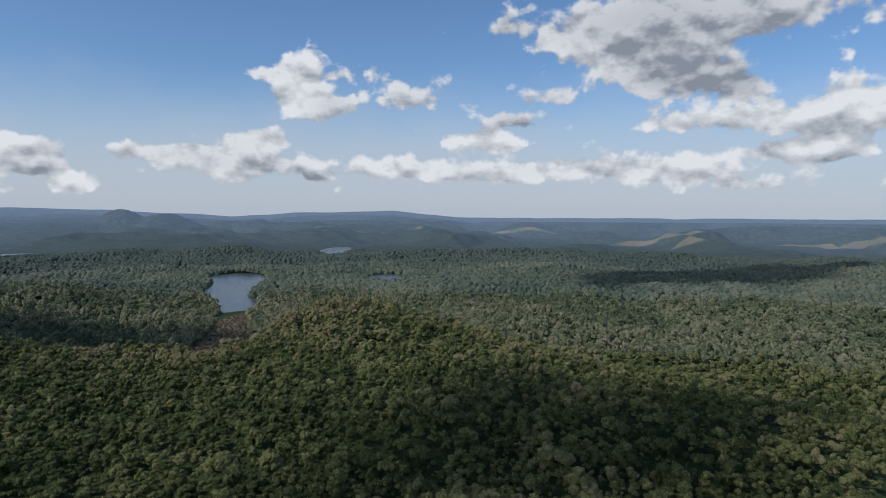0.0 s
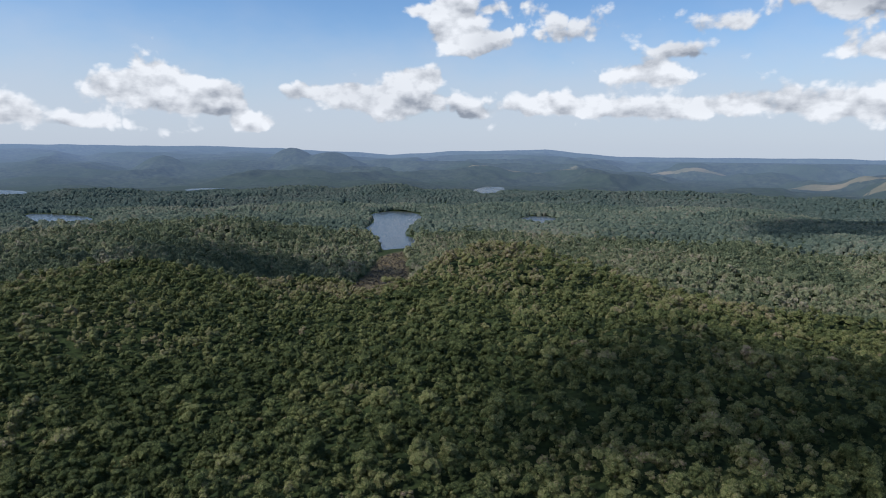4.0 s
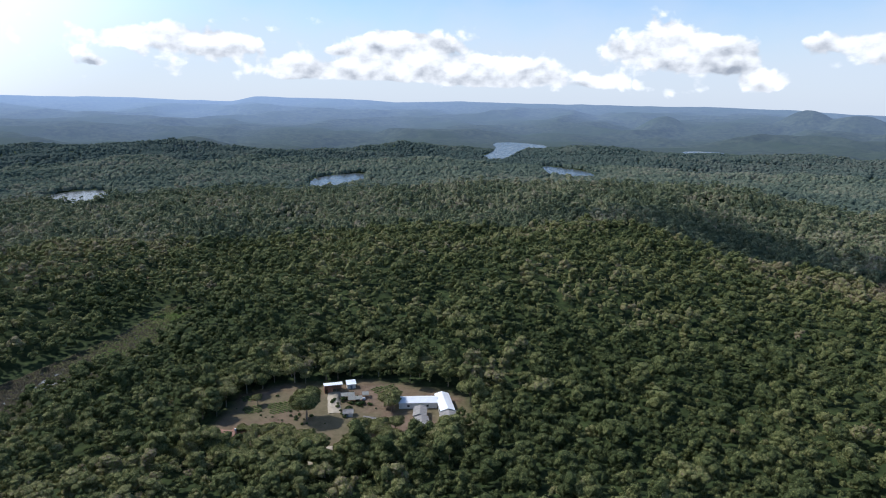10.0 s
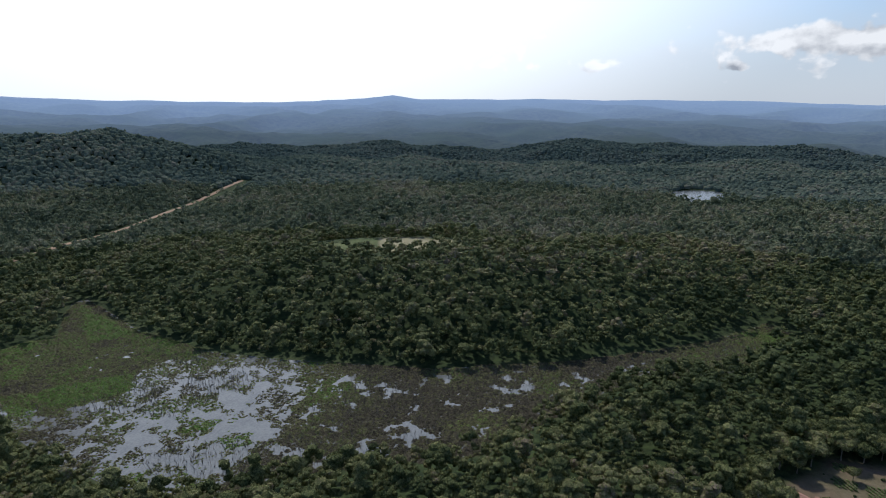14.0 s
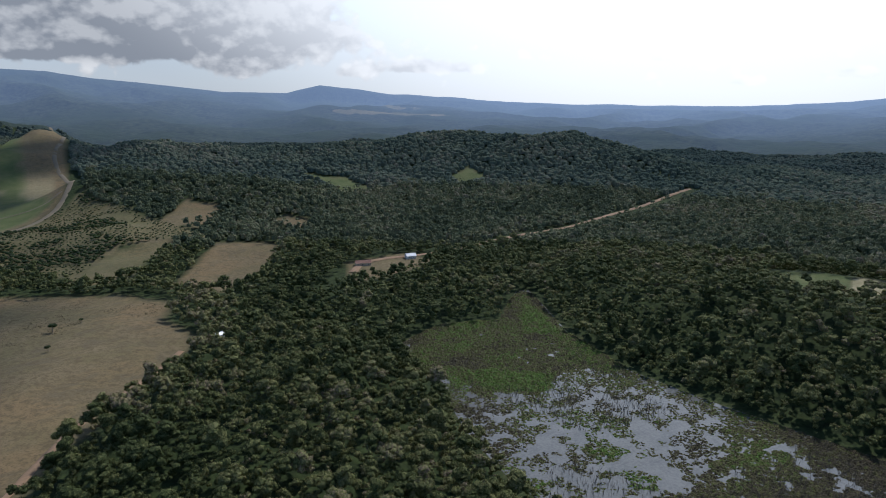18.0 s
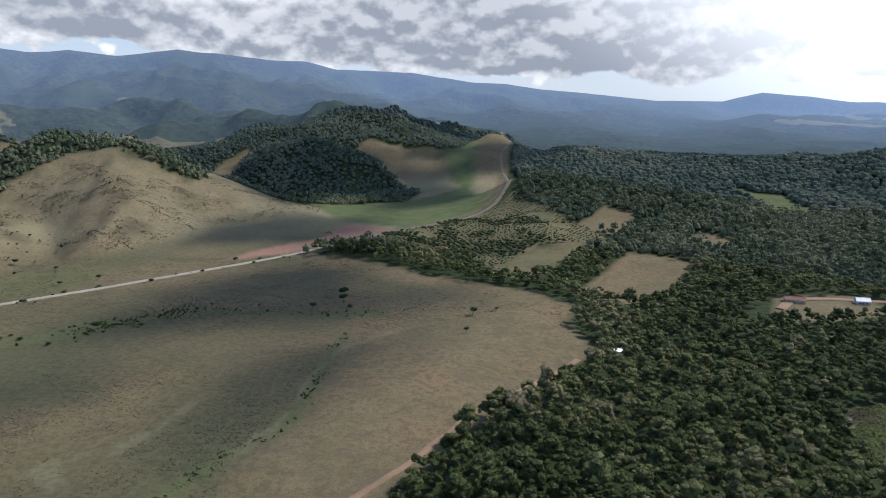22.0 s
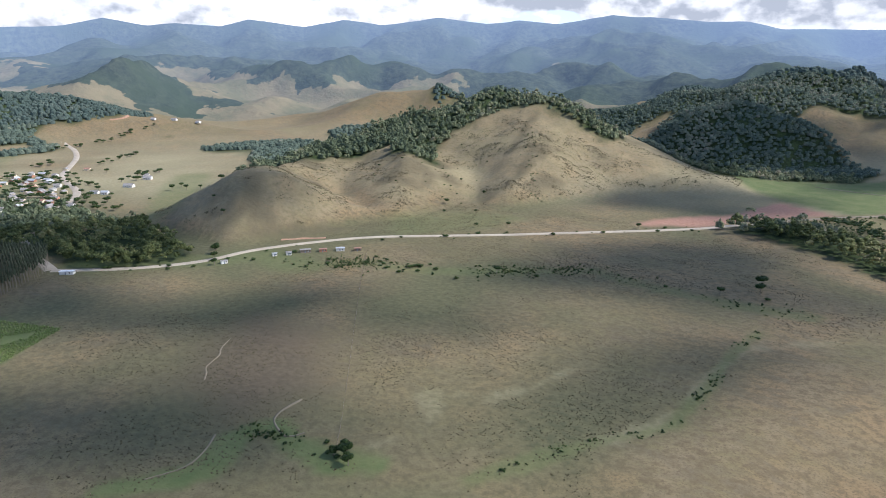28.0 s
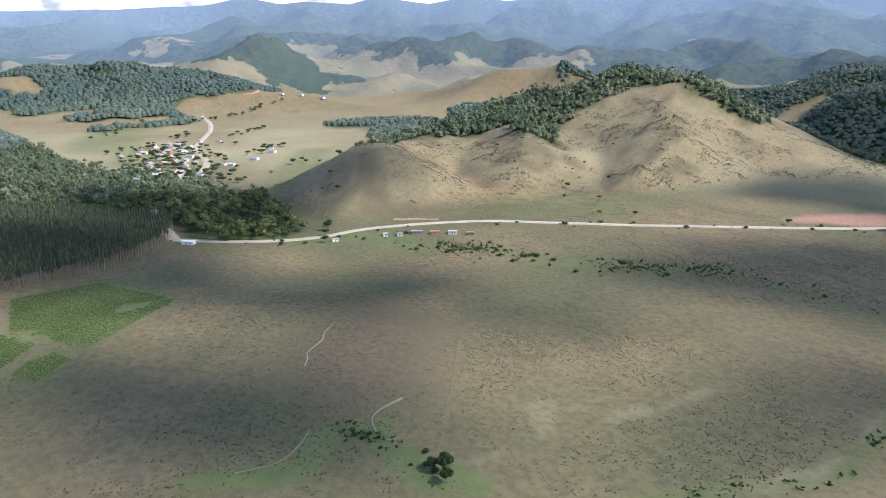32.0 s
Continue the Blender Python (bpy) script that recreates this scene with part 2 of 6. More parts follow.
def plain(name, a, b, scale=1.0, rough=0.8, metal=0.0, bump=0.2, dist=0.05):
    """Two tones mixed by two scales of noise, with fine relief."""
    m, nt, bsdf = material(name)
    tex = nt.nodes.new("ShaderNodeTexCoord")
    n1 = nt.nodes.new("ShaderNodeTexNoise")
    n1.inputs["Scale"].default_value, n1.inputs["Detail"].default_value = scale, 6
    n2 = nt.nodes.new("ShaderNodeTexNoise")
    n2.inputs["Scale"].default_value, n2.inputs["Detail"].default_value = scale * 9, 4
    mx = nt.nodes.new("ShaderNodeMix")
    mx.data_type = "RGBA"
    mx.inputs[6].default_value, mx.inputs[7].default_value = rgb(a), rgb(b)
    add = nt.nodes.new("ShaderNodeMath")
    add.operation = "MULTIPLY_ADD"
    add.inputs[1].default_value, add.inputs[2].default_value = 0.5, -0.1
    sm = nt.nodes.new("ShaderNodeMath")
    sm.operation = "ADD"
    nt.links.new(tex.outputs["Object"], n1.inputs["Vector"])
    nt.links.new(tex.outputs["Object"], n2.inputs["Vector"])
    nt.links.new(n1.outputs["Fac"], sm.inputs[0])
    nt.links.new(n2.outputs["Fac"], sm.inputs[1])
    nt.links.new(sm.outputs[0], add.inputs[0])
    add.inputs[1].default_value, add.inputs[2].default_value = 2.2, -1.7
    add.use_clamp = True
    nt.links.new(add.outputs[0], mx.inputs[0])
    nt.links.new(mx.outputs[2], bsdf.inputs["Base Color"])
    bsdf.inputs["Roughness"].default_value, bsdf.inputs["Metallic"].default_value = rough, metal
    if bump:
        bp = nt.nodes.new("ShaderNodeBump")
        bp.inputs["Strength"].default_value, bp.inputs["Distance"].default_value = bump, dist
        nt.links.new(n2.outputs["Fac"], bp.inputs["Height"])
        nt.links.new(bp.outputs[0], bsdf.inputs["Normal"])
    return m


def foliage(name, dark, mid, light, scale=0.9, dry=(0.16, 0.12, 0.07), gloss=0.2, gap_grain_span=(0.55, 1.30), relief_depth=1.1):
    """Leaves: tone by tree (tint), by clump and by fine noise that also paints dark gaps."""
    m, nt, bsdf = material(name)
    at = nt.nodes.new("ShaderNodeAttribute")
    at.attribute_name = "tint"
    tex = nt.nodes.new("ShaderNodeTexCoord")
    isl = nt.nodes.new("ShaderNodeNewGeometry")
    nz = nt.nodes.new("ShaderNodeTexNoise")
    nz.inputs["Scale"].default_value, nz.inputs["Detail"].default_value = scale, 5
    nt.links.new(tex.outputs["Object"], nz.inputs["Vector"])
    a = nt.nodes.new("ShaderNodeMath")
    a.operation = "MULTIPLY_ADD"
    a.inputs[1].default_value = 0.75
    nt.links.new(at.outputs["Fac"], a.inputs[0])
    b = nt.nodes.new("ShaderNodeMath")
    b.operation = "MULTIPLY_ADD"
    b.inputs[1].default_value, b.inputs[2].default_value = 1.7, -0.9
    nt.links.new(nz.outputs["Fac"], b.inputs[0])
    c = nt.nodes.new("ShaderNodeMath")
    c.operation = "MULTIPLY_ADD"
    c.inputs[1].default_value = 0.22
    nt.links.new(isl.outputs["Random Per Island"], c.inputs[0])
    nt.links.new(b.outputs[0], c.inputs[2])
    nt.links.new(c.outputs[0], a.inputs[2])
    ramp = nt.nodes.new("ShaderNodeValToRGB")
    e = ramp.color_ramp.elements
    e[0].position, e[0].color = 0.1, rgb(dark)
    e[1].position, e[1].color = 0.95, rgb(dry)
    x = ramp.color_ramp.elements.new(0.45)
    x.color = rgb(mid)
    x = ramp.color_ramp.elements.new(0.75)
    x.color = rgb(light)
    nt.links.new(a.outputs[0], ramp.inputs[0])
    n3 = nt.nodes.new("ShaderNodeTexNoise")
    n3.inputs["Scale"].default_value, n3.inputs["Detail"].default_value, n3.inputs["Roughness"].default_value = scale * 2.2, 4, 0.65
    nt.links.new(tex.outputs["Object"], n3.inputs["Vector"])
    # leaf grain, with the self-shade of gaps between clumps multiplied into the colour
    gap_grain = nt.nodes.new("ShaderNodeMapRange")
    for key, v in (("From Min", 0.36), ("From Max", 0.66), ("To Min", gap_grain_span[0]), ("To Max", gap_grain_span[1])):
        gap_grain.inputs[key].default_value = v
    nt.links.new(n3.outputs["Fac"], gap_grain.inputs["Value"])
    fleck = nt.nodes.new("ShaderNodeVectorMath")
    fleck.operation = "SCALE"
    nt.links.new(ramp.outputs[0], fleck.inputs[0])
    nt.links.new(gap_grain.outputs[0], fleck.inputs["Scale"])
    nt.links.new(fleck.outputs[0], bsdf.inputs["Base Color"])
    bsdf.inputs["Roughness"].default_value = 0.6
    bsdf.inputs["Specular IOR Level"].default_value = gloss
    through_leaf, both = nt.nodes.new("ShaderNodeBsdfTranslucent"), nt.nodes.new("ShaderNodeMixShader")
    both.inputs[0].default_value = 0.26
    nt.links.new(fleck.outputs[0], through_leaf.inputs["Color"])
    nt.links.new(bsdf.outputs[0], both.inputs[1])
    nt.links.new(through_leaf.outputs[0], both.inputs[2])
    nt.links.new(both.outputs[0], nt.nodes["Material Output"].inputs["Surface"])
    bp = nt.nodes.new("ShaderNodeBump")
    bp.inputs["Strength"].default_value, bp.inputs["Distance"].default_value = 0.9, relief_depth
    nt.links.new(n3.outputs["Fac"], bp.inputs["Height"])
    nt.links.new(bp.outputs[0], bsdf.inputs["Normal"])
    return m


# ---- relief of the land ----


def lattice(ix, iy, seed):
    n = (ix * 374761393 + iy * 668265263 + seed * 974711) & 0x7FFFFFFF
    n = ((n ^ (n >> 13)) * 1274126177) & 0x7FFFFFFF
    return ((n ^ (n >> 16)) & 0xFFFF) / 65535.0


def value_noise(x, y, seed):
    ix, iy = np.floor(x).astype(np.int64), np.floor(y).astype(np.int64)
    fx, fy = x - ix, y - iy
    fx, fy = fx * fx * (3 - 2 * fx), fy * fy * (3 - 2 * fy)
    a, b = lattice(ix, iy, seed), lattice(ix + 1, iy, seed)
    c, d = lattice(ix, iy + 1, seed), lattice(ix + 1, iy + 1, seed)
    return (a + (b - a) * fx) * (1 - fy) + (c + (d - c) * fx) * fy - 0.5


def fbm(x, y, size, octaves=4, seed=1):
    total, amp = 0.0, 1.0
    for k in range(octaves):
        total = total + amp * value_noise(x / size + 17.3 * k, y / size - 9.1 * k, seed + k)
        size, amp = size / 2.03, amp * 0.5
    return total


def step(a, b, v):
    u = np.clip((v - a) / (b - a), 0, 1)
    return u * u * (3 - 2 * u)


def poly_distance(poly, x, y):
    """Signed distance to a closed outline: negative inside."""
    inside = np.zeros(x.shape, bool)
    best = np.full(x.shape, 1e9)
    for (x0, y0), (x1, y1) in zip(poly, poly[1:] + poly[:1]):
        ex, ey = x1 - x0, y1 - y0
        u = np.clip(((x - x0) * ex + (y - y0) * ey) / (ex * ex + ey * ey + 1e-9), 0, 1)
        best = np.minimum(best, np.hypot(x - x0 - u * ex, y - y0 - u * ey))
        if y0 != y1:
            inside ^= ((y0 > y) != (y1 > y)) & (x < x0 + (y - y0) * ex / ey)
    return np.where(inside, -best, best)


def line_distance(line, x, y):
    """Distance to a polyline of (x, y, value) and the value at its nearest point."""
    best, value = np.full(x.shape, 1e9), np.zeros(x.shape)
    for (x0, y0, v0), (x1, y1, v1) in zip(line, line[1:]):
        ex, ey = x1 - x0, y1 - y0
        u = np.clip(((x - x0) * ex + (y - y0) * ey) / (ex * ex + ey * ey), 0, 1)
        d = np.hypot(x - x0 - u * ex, y - y0 - u * ey)
        near = d < best
        best, value = np.where(near, d, best), np.where(near, v0 + u * (v1 - v0), value)
    return best, value


# crest lines with their heights, and how wide they spread
FOREST_RIDGES = [
    (200, [(-150, -1780, 70), (-366, -1560, 58), (-560, -1480, 50), (-760, -1380, 60)]),
    (95, [(-170, -1160, 40), (-300, -1080, 42), (-430, -1000, 22)]),
    (210, [(-880, -1290, 70), (-1040, -1130, 82), (-1140, -1034, 86), (-1250, -900, 50), (-1330, -780, 15)]),
    (80, [(-440, -370, 10), (-500, -270, 22), (-500, -140, 27), (-545, -50, 28), (-650, 70, 24)]),
    (140, [(-60, 900, 26), (0, 600, 30), (70, 400, 26), (110, 250, 14)]),
    (130, [(-480, 900, 28), (-420, 650, 32), (-360, 400, 22)]),
    (110, [(-560, 420, 22), (-430, 260, 16)]),
    (60, [(20, -330, 7), (-20, -440, 9), (-90, -520, 6)]),
]
VALLEY_RIDGES = [
    (230, [(430, -1750, 120), (300, -1770, 150), (60, -1800, 150), (-80, -1750, 90)]),
    (190, [(2000, -420, 70), (1860, -600, 88), (1790, -770, 92), (1760, -900, 96), (1640, -1000, 50)]),
    (210, [(2060, -1130, 110), (2233, -1331, 165), (2080, -1480, 120), (1900, -1560, 60)]),
    (290, [(2800, -1650, 150), (2622, -2004, 235), (2420, -2260, 150)]),
    (220, [(2230, -1830, 120), (2025, -2075, 175), (1800, -2330, 120)]),
    (230, [(1640, -2480, 120), (1225, -2739, 190), (880, -2780, 130)]),
    (200, [(900, -2420, 110), (695, -2505, 160), (520, -2480, 110)]),
    (190, [(540, -2300, 120), (284, -2282, 150), (60, -2250, 130), (-120, -2150, 90)]),
    (130, [(1300, -1560, 60), (1120, -1650, 85), (960, -1720, 50)]),
    (110, [(820, -1500, 40), (700, -1600, 62), (600, -1640, 30)]),
]
# the bare hill over the road and the wooded one beside it: even slopes falling from crests, by (fall per metre, crest)
SPURS = [
    (0.40, [(600, -1105, 116), (540, -1106, 103), (471, -1107, 88)]),
    (0.24, [(471, -1107, 84), (377, -1083, 56), (225, -1060, 20), (140, -1010, 0)]),
    (0.42, [(520, -1105, 92), (470, -1010, 76), (425, -920, 56), (395, -830, 30), (378, -735, 2)]),
    (0.33, [(600, -1105, 112), (701, -998, 82), (729, -880, 52), (679, -671, 34)]),
    (0.46, [(679, -671, 32), (620, -600, 44), (559, -532, 58), (525, -486, 34), (490, -440, 0)]),
    (0.36, [(701, -998, 72), (620, -860, 56), (540, -765, 42), (455, -640, 8)]),
    (0.50, [(422, -1436, 56), (325, -1418, 94), (244, -1423, 100), (136, -1418, 62), (50, -1390, 6)]),
]

# elevation, as seen from the camera, of the far skyline by heading
SKYLINE = [(-180, 2.6), (-177.5, 3.05), (-171, 3.2), (-168.5, 3.8), (-165.7, 3.9), (-158.4, 4.55), (-154.1, 3.9), (-150.8, 4.28), (-148.2, 3.95), (-144.2, 4.45),
           (-139.4, 3.8), (-136.3, 4.2), (-133, 3.65), (-128.6, 4.15), (-126.4, 3.5), (-123, 3.7), (-121, 3.45), (-118, 3.9), (-115.3, 3.25), (-109, 2.75), (-100, 2.4),
           (-80, 1.0), (-60, -0.5), (-38, -0.75), (-14, -0.95), (-5, -0.9), (1, -0.35), (8, -0.5), (15, -0.9), (19, -0.7), (25, -0.4), (31, -0.2), (41, -0.2), (52, -0.02),
           (57, -0.17), (62, 0.1), (69, 0.14), (71, -0.2), (82, 0.0), (98, 0.04), (107, -0.05), (109.4, 0.27), (112, -0.02), (119, -0.4), (130, -0.3)]
SKYLINE += [(138, -0.14), (142, 0.3), (148, 0.5), (150.7, 0.97), (154.2, 1.3), (157, 0.58), (162, 0.65), (167.6, 1.25), (171.7, 1.66), (174.5, 2.1), (177.3, 2.2), (180, 2.6)]

OPEN = [(60, -100), (-15, -310), (-54, -372), (-108, -436), (-141, -476), (-124, -525), (-147, -580), (-106, -640), (0, -700), (120, -800), (20, -940),
        (-85, -1050), (-130, -1120), (-160, -1400), (-220, -1900), (-200, -2700), (0, -3400), (1500, -4200), (3900, -2500), (3900, -200), (1400, -100),
        (700, -120), (450, -100), (350, -60), (200, -60)]
WATERS = {
    "reservoir": [(-414, 1461), (-351, 1323), (-340, 1193), (-297, 1104), (-256, 1023), (-228, 943), (-214, 860), (-198, 925), (-190, 995), (-208, 1090), (-237, 1117), (-257, 1236), (-262, 1405), (-305, 1519), (-375, 1546)],
    "far_lake": [(-1476, 1269), (-1694, 1540), (-1985, 1763), (-1994, 1893), (-1711, 1852), (-1651, 1638), (-1488, 1431), (-1350, 1235)],
    "lake_arm": [(-1212, 1267), (-1121, 1273), (-1003, 1249), (-900, 1110), (-1020, 1090)],
    "west_lake": [(-1290, 660), (-1304, 771), (-1166, 684), (-1080, 575), (-1120, 535), (-1250, 600)],
    "thin_lake": [(-1332, 2106), (-1208, 2202), (-1120, 2030), (-1180, 1940)],
    "north_lake": [(-286, 2303), (-262, 2578), (-166, 2546), (-174, 2150), (-205, 2100)],
    "small_lake": [(-50, 1480), (9, 1530), (48, 1472), (20, 1330), (-20, 1350)],
    "pond": [(-1264, 99), (-1313, 161), (-1281, 211), (-1188, 188), (-1120, 140), (-1170, 108)],
}
DELTA = [(-214, 873), (-193, 940), (-160, 830), (-142, 771), (-120, 692), (-130, 620), (-160, 610), (-192, 682), (-196, 782)]


# bare fields far out in the plain: heading, distance, and half extents
FAR_FIELDS = [(-31, 2850, 7, 60), (-23, 3150, 6, 40), (-36, 3300, 6, 50), (2, 3200, 6, 40), (-4, 3420, 3, 40), (-12, 3650, 6, 40), (16, 3480, 1.4, 70), (151, 4050, 5, 110), (148, 3700, 5, 40)]


def rounded(poly):
    """The outline with its corners cut off."""
    out = []
    for (x0, y0), (x1, y1) in zip(poly, poly[1:] + poly[:1]):
        out += [(0.75 * x0 + 0.25 * x1, 0.75 * y0 + 0.25 * y1), (0.25 * x0 + 0.75 * x1, 0.25 * y0 + 0.75 * y1)]
    return out


WATERS = {key: rounded(poly) for key, poly in WATERS.items()}
MARSH = [(-425, -430), (-396, -375), (-370, -328), (-352, -262), (-354, -206), (-366, -104), (-405, -14), (-462, 71), (-520, 125), (-500, 135), (-415, 84),
         (-380, 17), (-340, -12), (-275, -54), (-255, -92), (-235, -138), (-210, -156), (-205, -207), (-215, -254), (-232, -299), (-242, -343), (-256, -386),
         (-304, -400), (-349, -380), (-411, -432)]
FARM = [(-274, 76), (-286, 92), (-303, 108), (-302, 133), (-293, 152), (-286, 172), (-262, 192), (-229, 208), (-205, 198), (-201, 176), (-210, 152), (-218, 128), (-224, 110), (-240, 96), (-256, 84)]
FIELDS = [[(-155, -632), (-250, -790), (-313, -750), (-245, -639), (-201, -597)], [(-74, -708), (-146, -801), (-203, -801), (-134, -695), (-110, -685)]]
GREEN_FIELD = [(-515, -236), (-545, -272), (-575, -242), (-602, -186), (-606, -138), (-565, -134), (-528, -200)]
PALE_FIELD = [(-586, -222), (-600, -184), (-600, -140), (-565, -138), (-530, -207)]
WOODS = [
    [(132, -780), (54, -748), (-11, -695), (-106, -629), (-120, -690), (-40, -760), (95, -844)],
    [(377, -1072), (471, -1080), (560, -1055), (600, -960), (585, -900), (530, -830), (560, -800), (630, -840), (680, -740), (760, -640), (820, -720), (820, -950), (720, -1180), (500, -1220), (370, -1140)],
    [(400, -1420), (430, -1290), (340, -1205), (150, -1175), (45, -1215), (20, -1330), (150, -1470)],
    [(450, -1700), (200, -1620), (-60, -1650), (-140, -1850), (100, -2050), (400, -2000)],
    [(1433, -334), (1084, -345), (838, -355), (672, -437), (533, -422), (505, -365), (540, -330), (600, -335), (730, -222), (900, -150), (1500, -200)],
    [(885, -379), (788, -410), (697, -436), (570, -415), (505, -407), (478, -402), (473, -371), (508, -329), (539, -321), (620, -326)],
    [(2050, -440), (1760, -520), (1600, -700), (1570, -930), (1640, -1040), (1860, -960), (2120, -700)],
    [(700, -1000), (650, -1000), (600, -900), (556, -795), (592, -795), (645, -870), (705, -930)],
    [(900, -880), (980, -960), (1120, -1060), (1180, -1020), (1000, -860), (860, -760)],
]
EUCALYPTS = [(480, -172), (482, -243), (524, -299), (574, -323), (691, -256), (760, -200), (800, -120), (480, -128)]
ORCHARD = [(95, -850), (-40, -765), (-116, -705), (-74, -712), (-146, -805), (-203, -805), (-250, -800), (-150, -1110), (-85, -1042), (29, -932)]
MEADOW = [(264, -1215), (150, -1180), (50, -1210), (-54, -1353), (-20, -1650), (35, -1904), (-67, -2363), (-126, -1930), (-83, -1357), (-106, -1110), (30, -945), (145, -1044)]
RED_SOIL = [(220, -743), (201, -801), (143, -863), (111, -985), (40, -935), (125, -847), (142, -794)]
WATER_Z = 1.0
MARSH_MEADOW = [(-242, -339), (-276, -397), (-414, -422), (-365, -333), (-359, -265), (-321, -281), (-280, -275), (-255, -293), (-256, -323)]
MARSH_LAWNS = [[(-272, -317), (-310, -283), (-287, -265), (-255, -293)], [(-406, -417), (-363, -334), (-341, -347)], [(-253, -336), (-270, -324), (-248, -298), (-243, -307)], [(-251, -219), (-262, -207), (-270, -196), (-252, -199)], [(-253, -183), (-263, -173), (-253, -167), (-246, -174)]]
CROPS = [[(466, -178), (461, -230), (396, -255), (357, -192), (387, -181), (411, -168)], [(411, -163), (384, -176), (361, -155), (380, -140)], [(352, -158), (372, -178), (350, -184), (335, -165)]]
BURN = [(288, -290), (304, -332), (260, -340), (215, -295), (225, -262), (269, -268)]
BARE = [[(-200, -900), (-270, -1000), (-310, -960), (-250, -860)], [(-335, -860), (-380, -890), (-405, -850), (-365, -800)]]
LODGE = [(-295, -540), (-336, -618), (-373, -616), (-415, -624), (-418, -560), (-350, -535)]
HILL_FIELDS = [[(-786, -1040), (-858, -1065), (-850, -990), (-787, -975)], [(-562, -1240), (-630, -1180), (-630, -1050), (-566, -1080)]]
# old channels and hollows of the pasture: (line, width)
HOLLOWS = [([(213, -188, 0), (202, -204, 0), (193, -223, 0), (201, -237, 0), (205, -251, 0), (196, -260, 0), (183, -256, 0), (158, -255, 0), (144, -264, 0)], 7, 1.0),
           ([(381, -436, 0), (342, -478, 0), (281, -492, 0), (229, -531, 0), (178, -570, 0), (141, -560, 0), (94, -557, 0), (56, -557, 0), (22, -561, 0)], 10, 0.5),
           ([(44, -509, 0), (49, -437, 0), (49, -392, 0), (54, -357, 0), (71, -334, 0), (86, -312, 0), (104, -279, 0)], 4, 0.55), ([(520, -330, 0), (470, -385, 0), (430, -440, 0), (381, -436, 0)], 22, 0.5), ([(640, -470, 0), (720, -530, 0), (800, -590, 0), (880, -660, 0)], 30, 0.5), ([(1120, -420, 0), (1260, -470, 0), (1400, -560, 0)], 60, 0.55), ([(960, -420, 0), (1060, -470, 0)], 40, 0.45)]
HILL_FOOT = [(442, -614), (432, -675), (385, -712), (323, -705), (329, -628), (387, -563)]
# scrubby scars on the hill: (line, width)
SCARS = [([(495, -1045, 0), (476, -975, 0), (458, -912, 0)], 11), ([(422, -960, 0), (409, -898, 0), (400, -850, 0), (398, -803, 0), (395, -757, 0)], 9), ([(546, -525, 0), (523, -499, 0), (506, -489, 0)], 14), ([(485, -477, 0), (470, -514, 0), (451, -551, 0)], 12)]

CHANNELS = [([(116, -395, 0), (120, -371, 0), (123, -357, 0), (137, -336, 0), (155, -333, 0), (160, -323, 0), (147, -311, 0), (141, -295, 0), (148, -281, 0), (154, -271, 0)], 4), ([(5, -516, 0), (41, -479, 0), (52, -434, 0), (53, -388, 0), (60, -358, 0), (69, -335, 0)], 3)]


def ridged(x, y, size, octaves, seed):
    """0 in the gullies, 1 on the crests of branching ridges."""
    return np.clip(1 - 2.6 * np.abs(fbm(x, y, size, octaves, seed)), 0, 1)


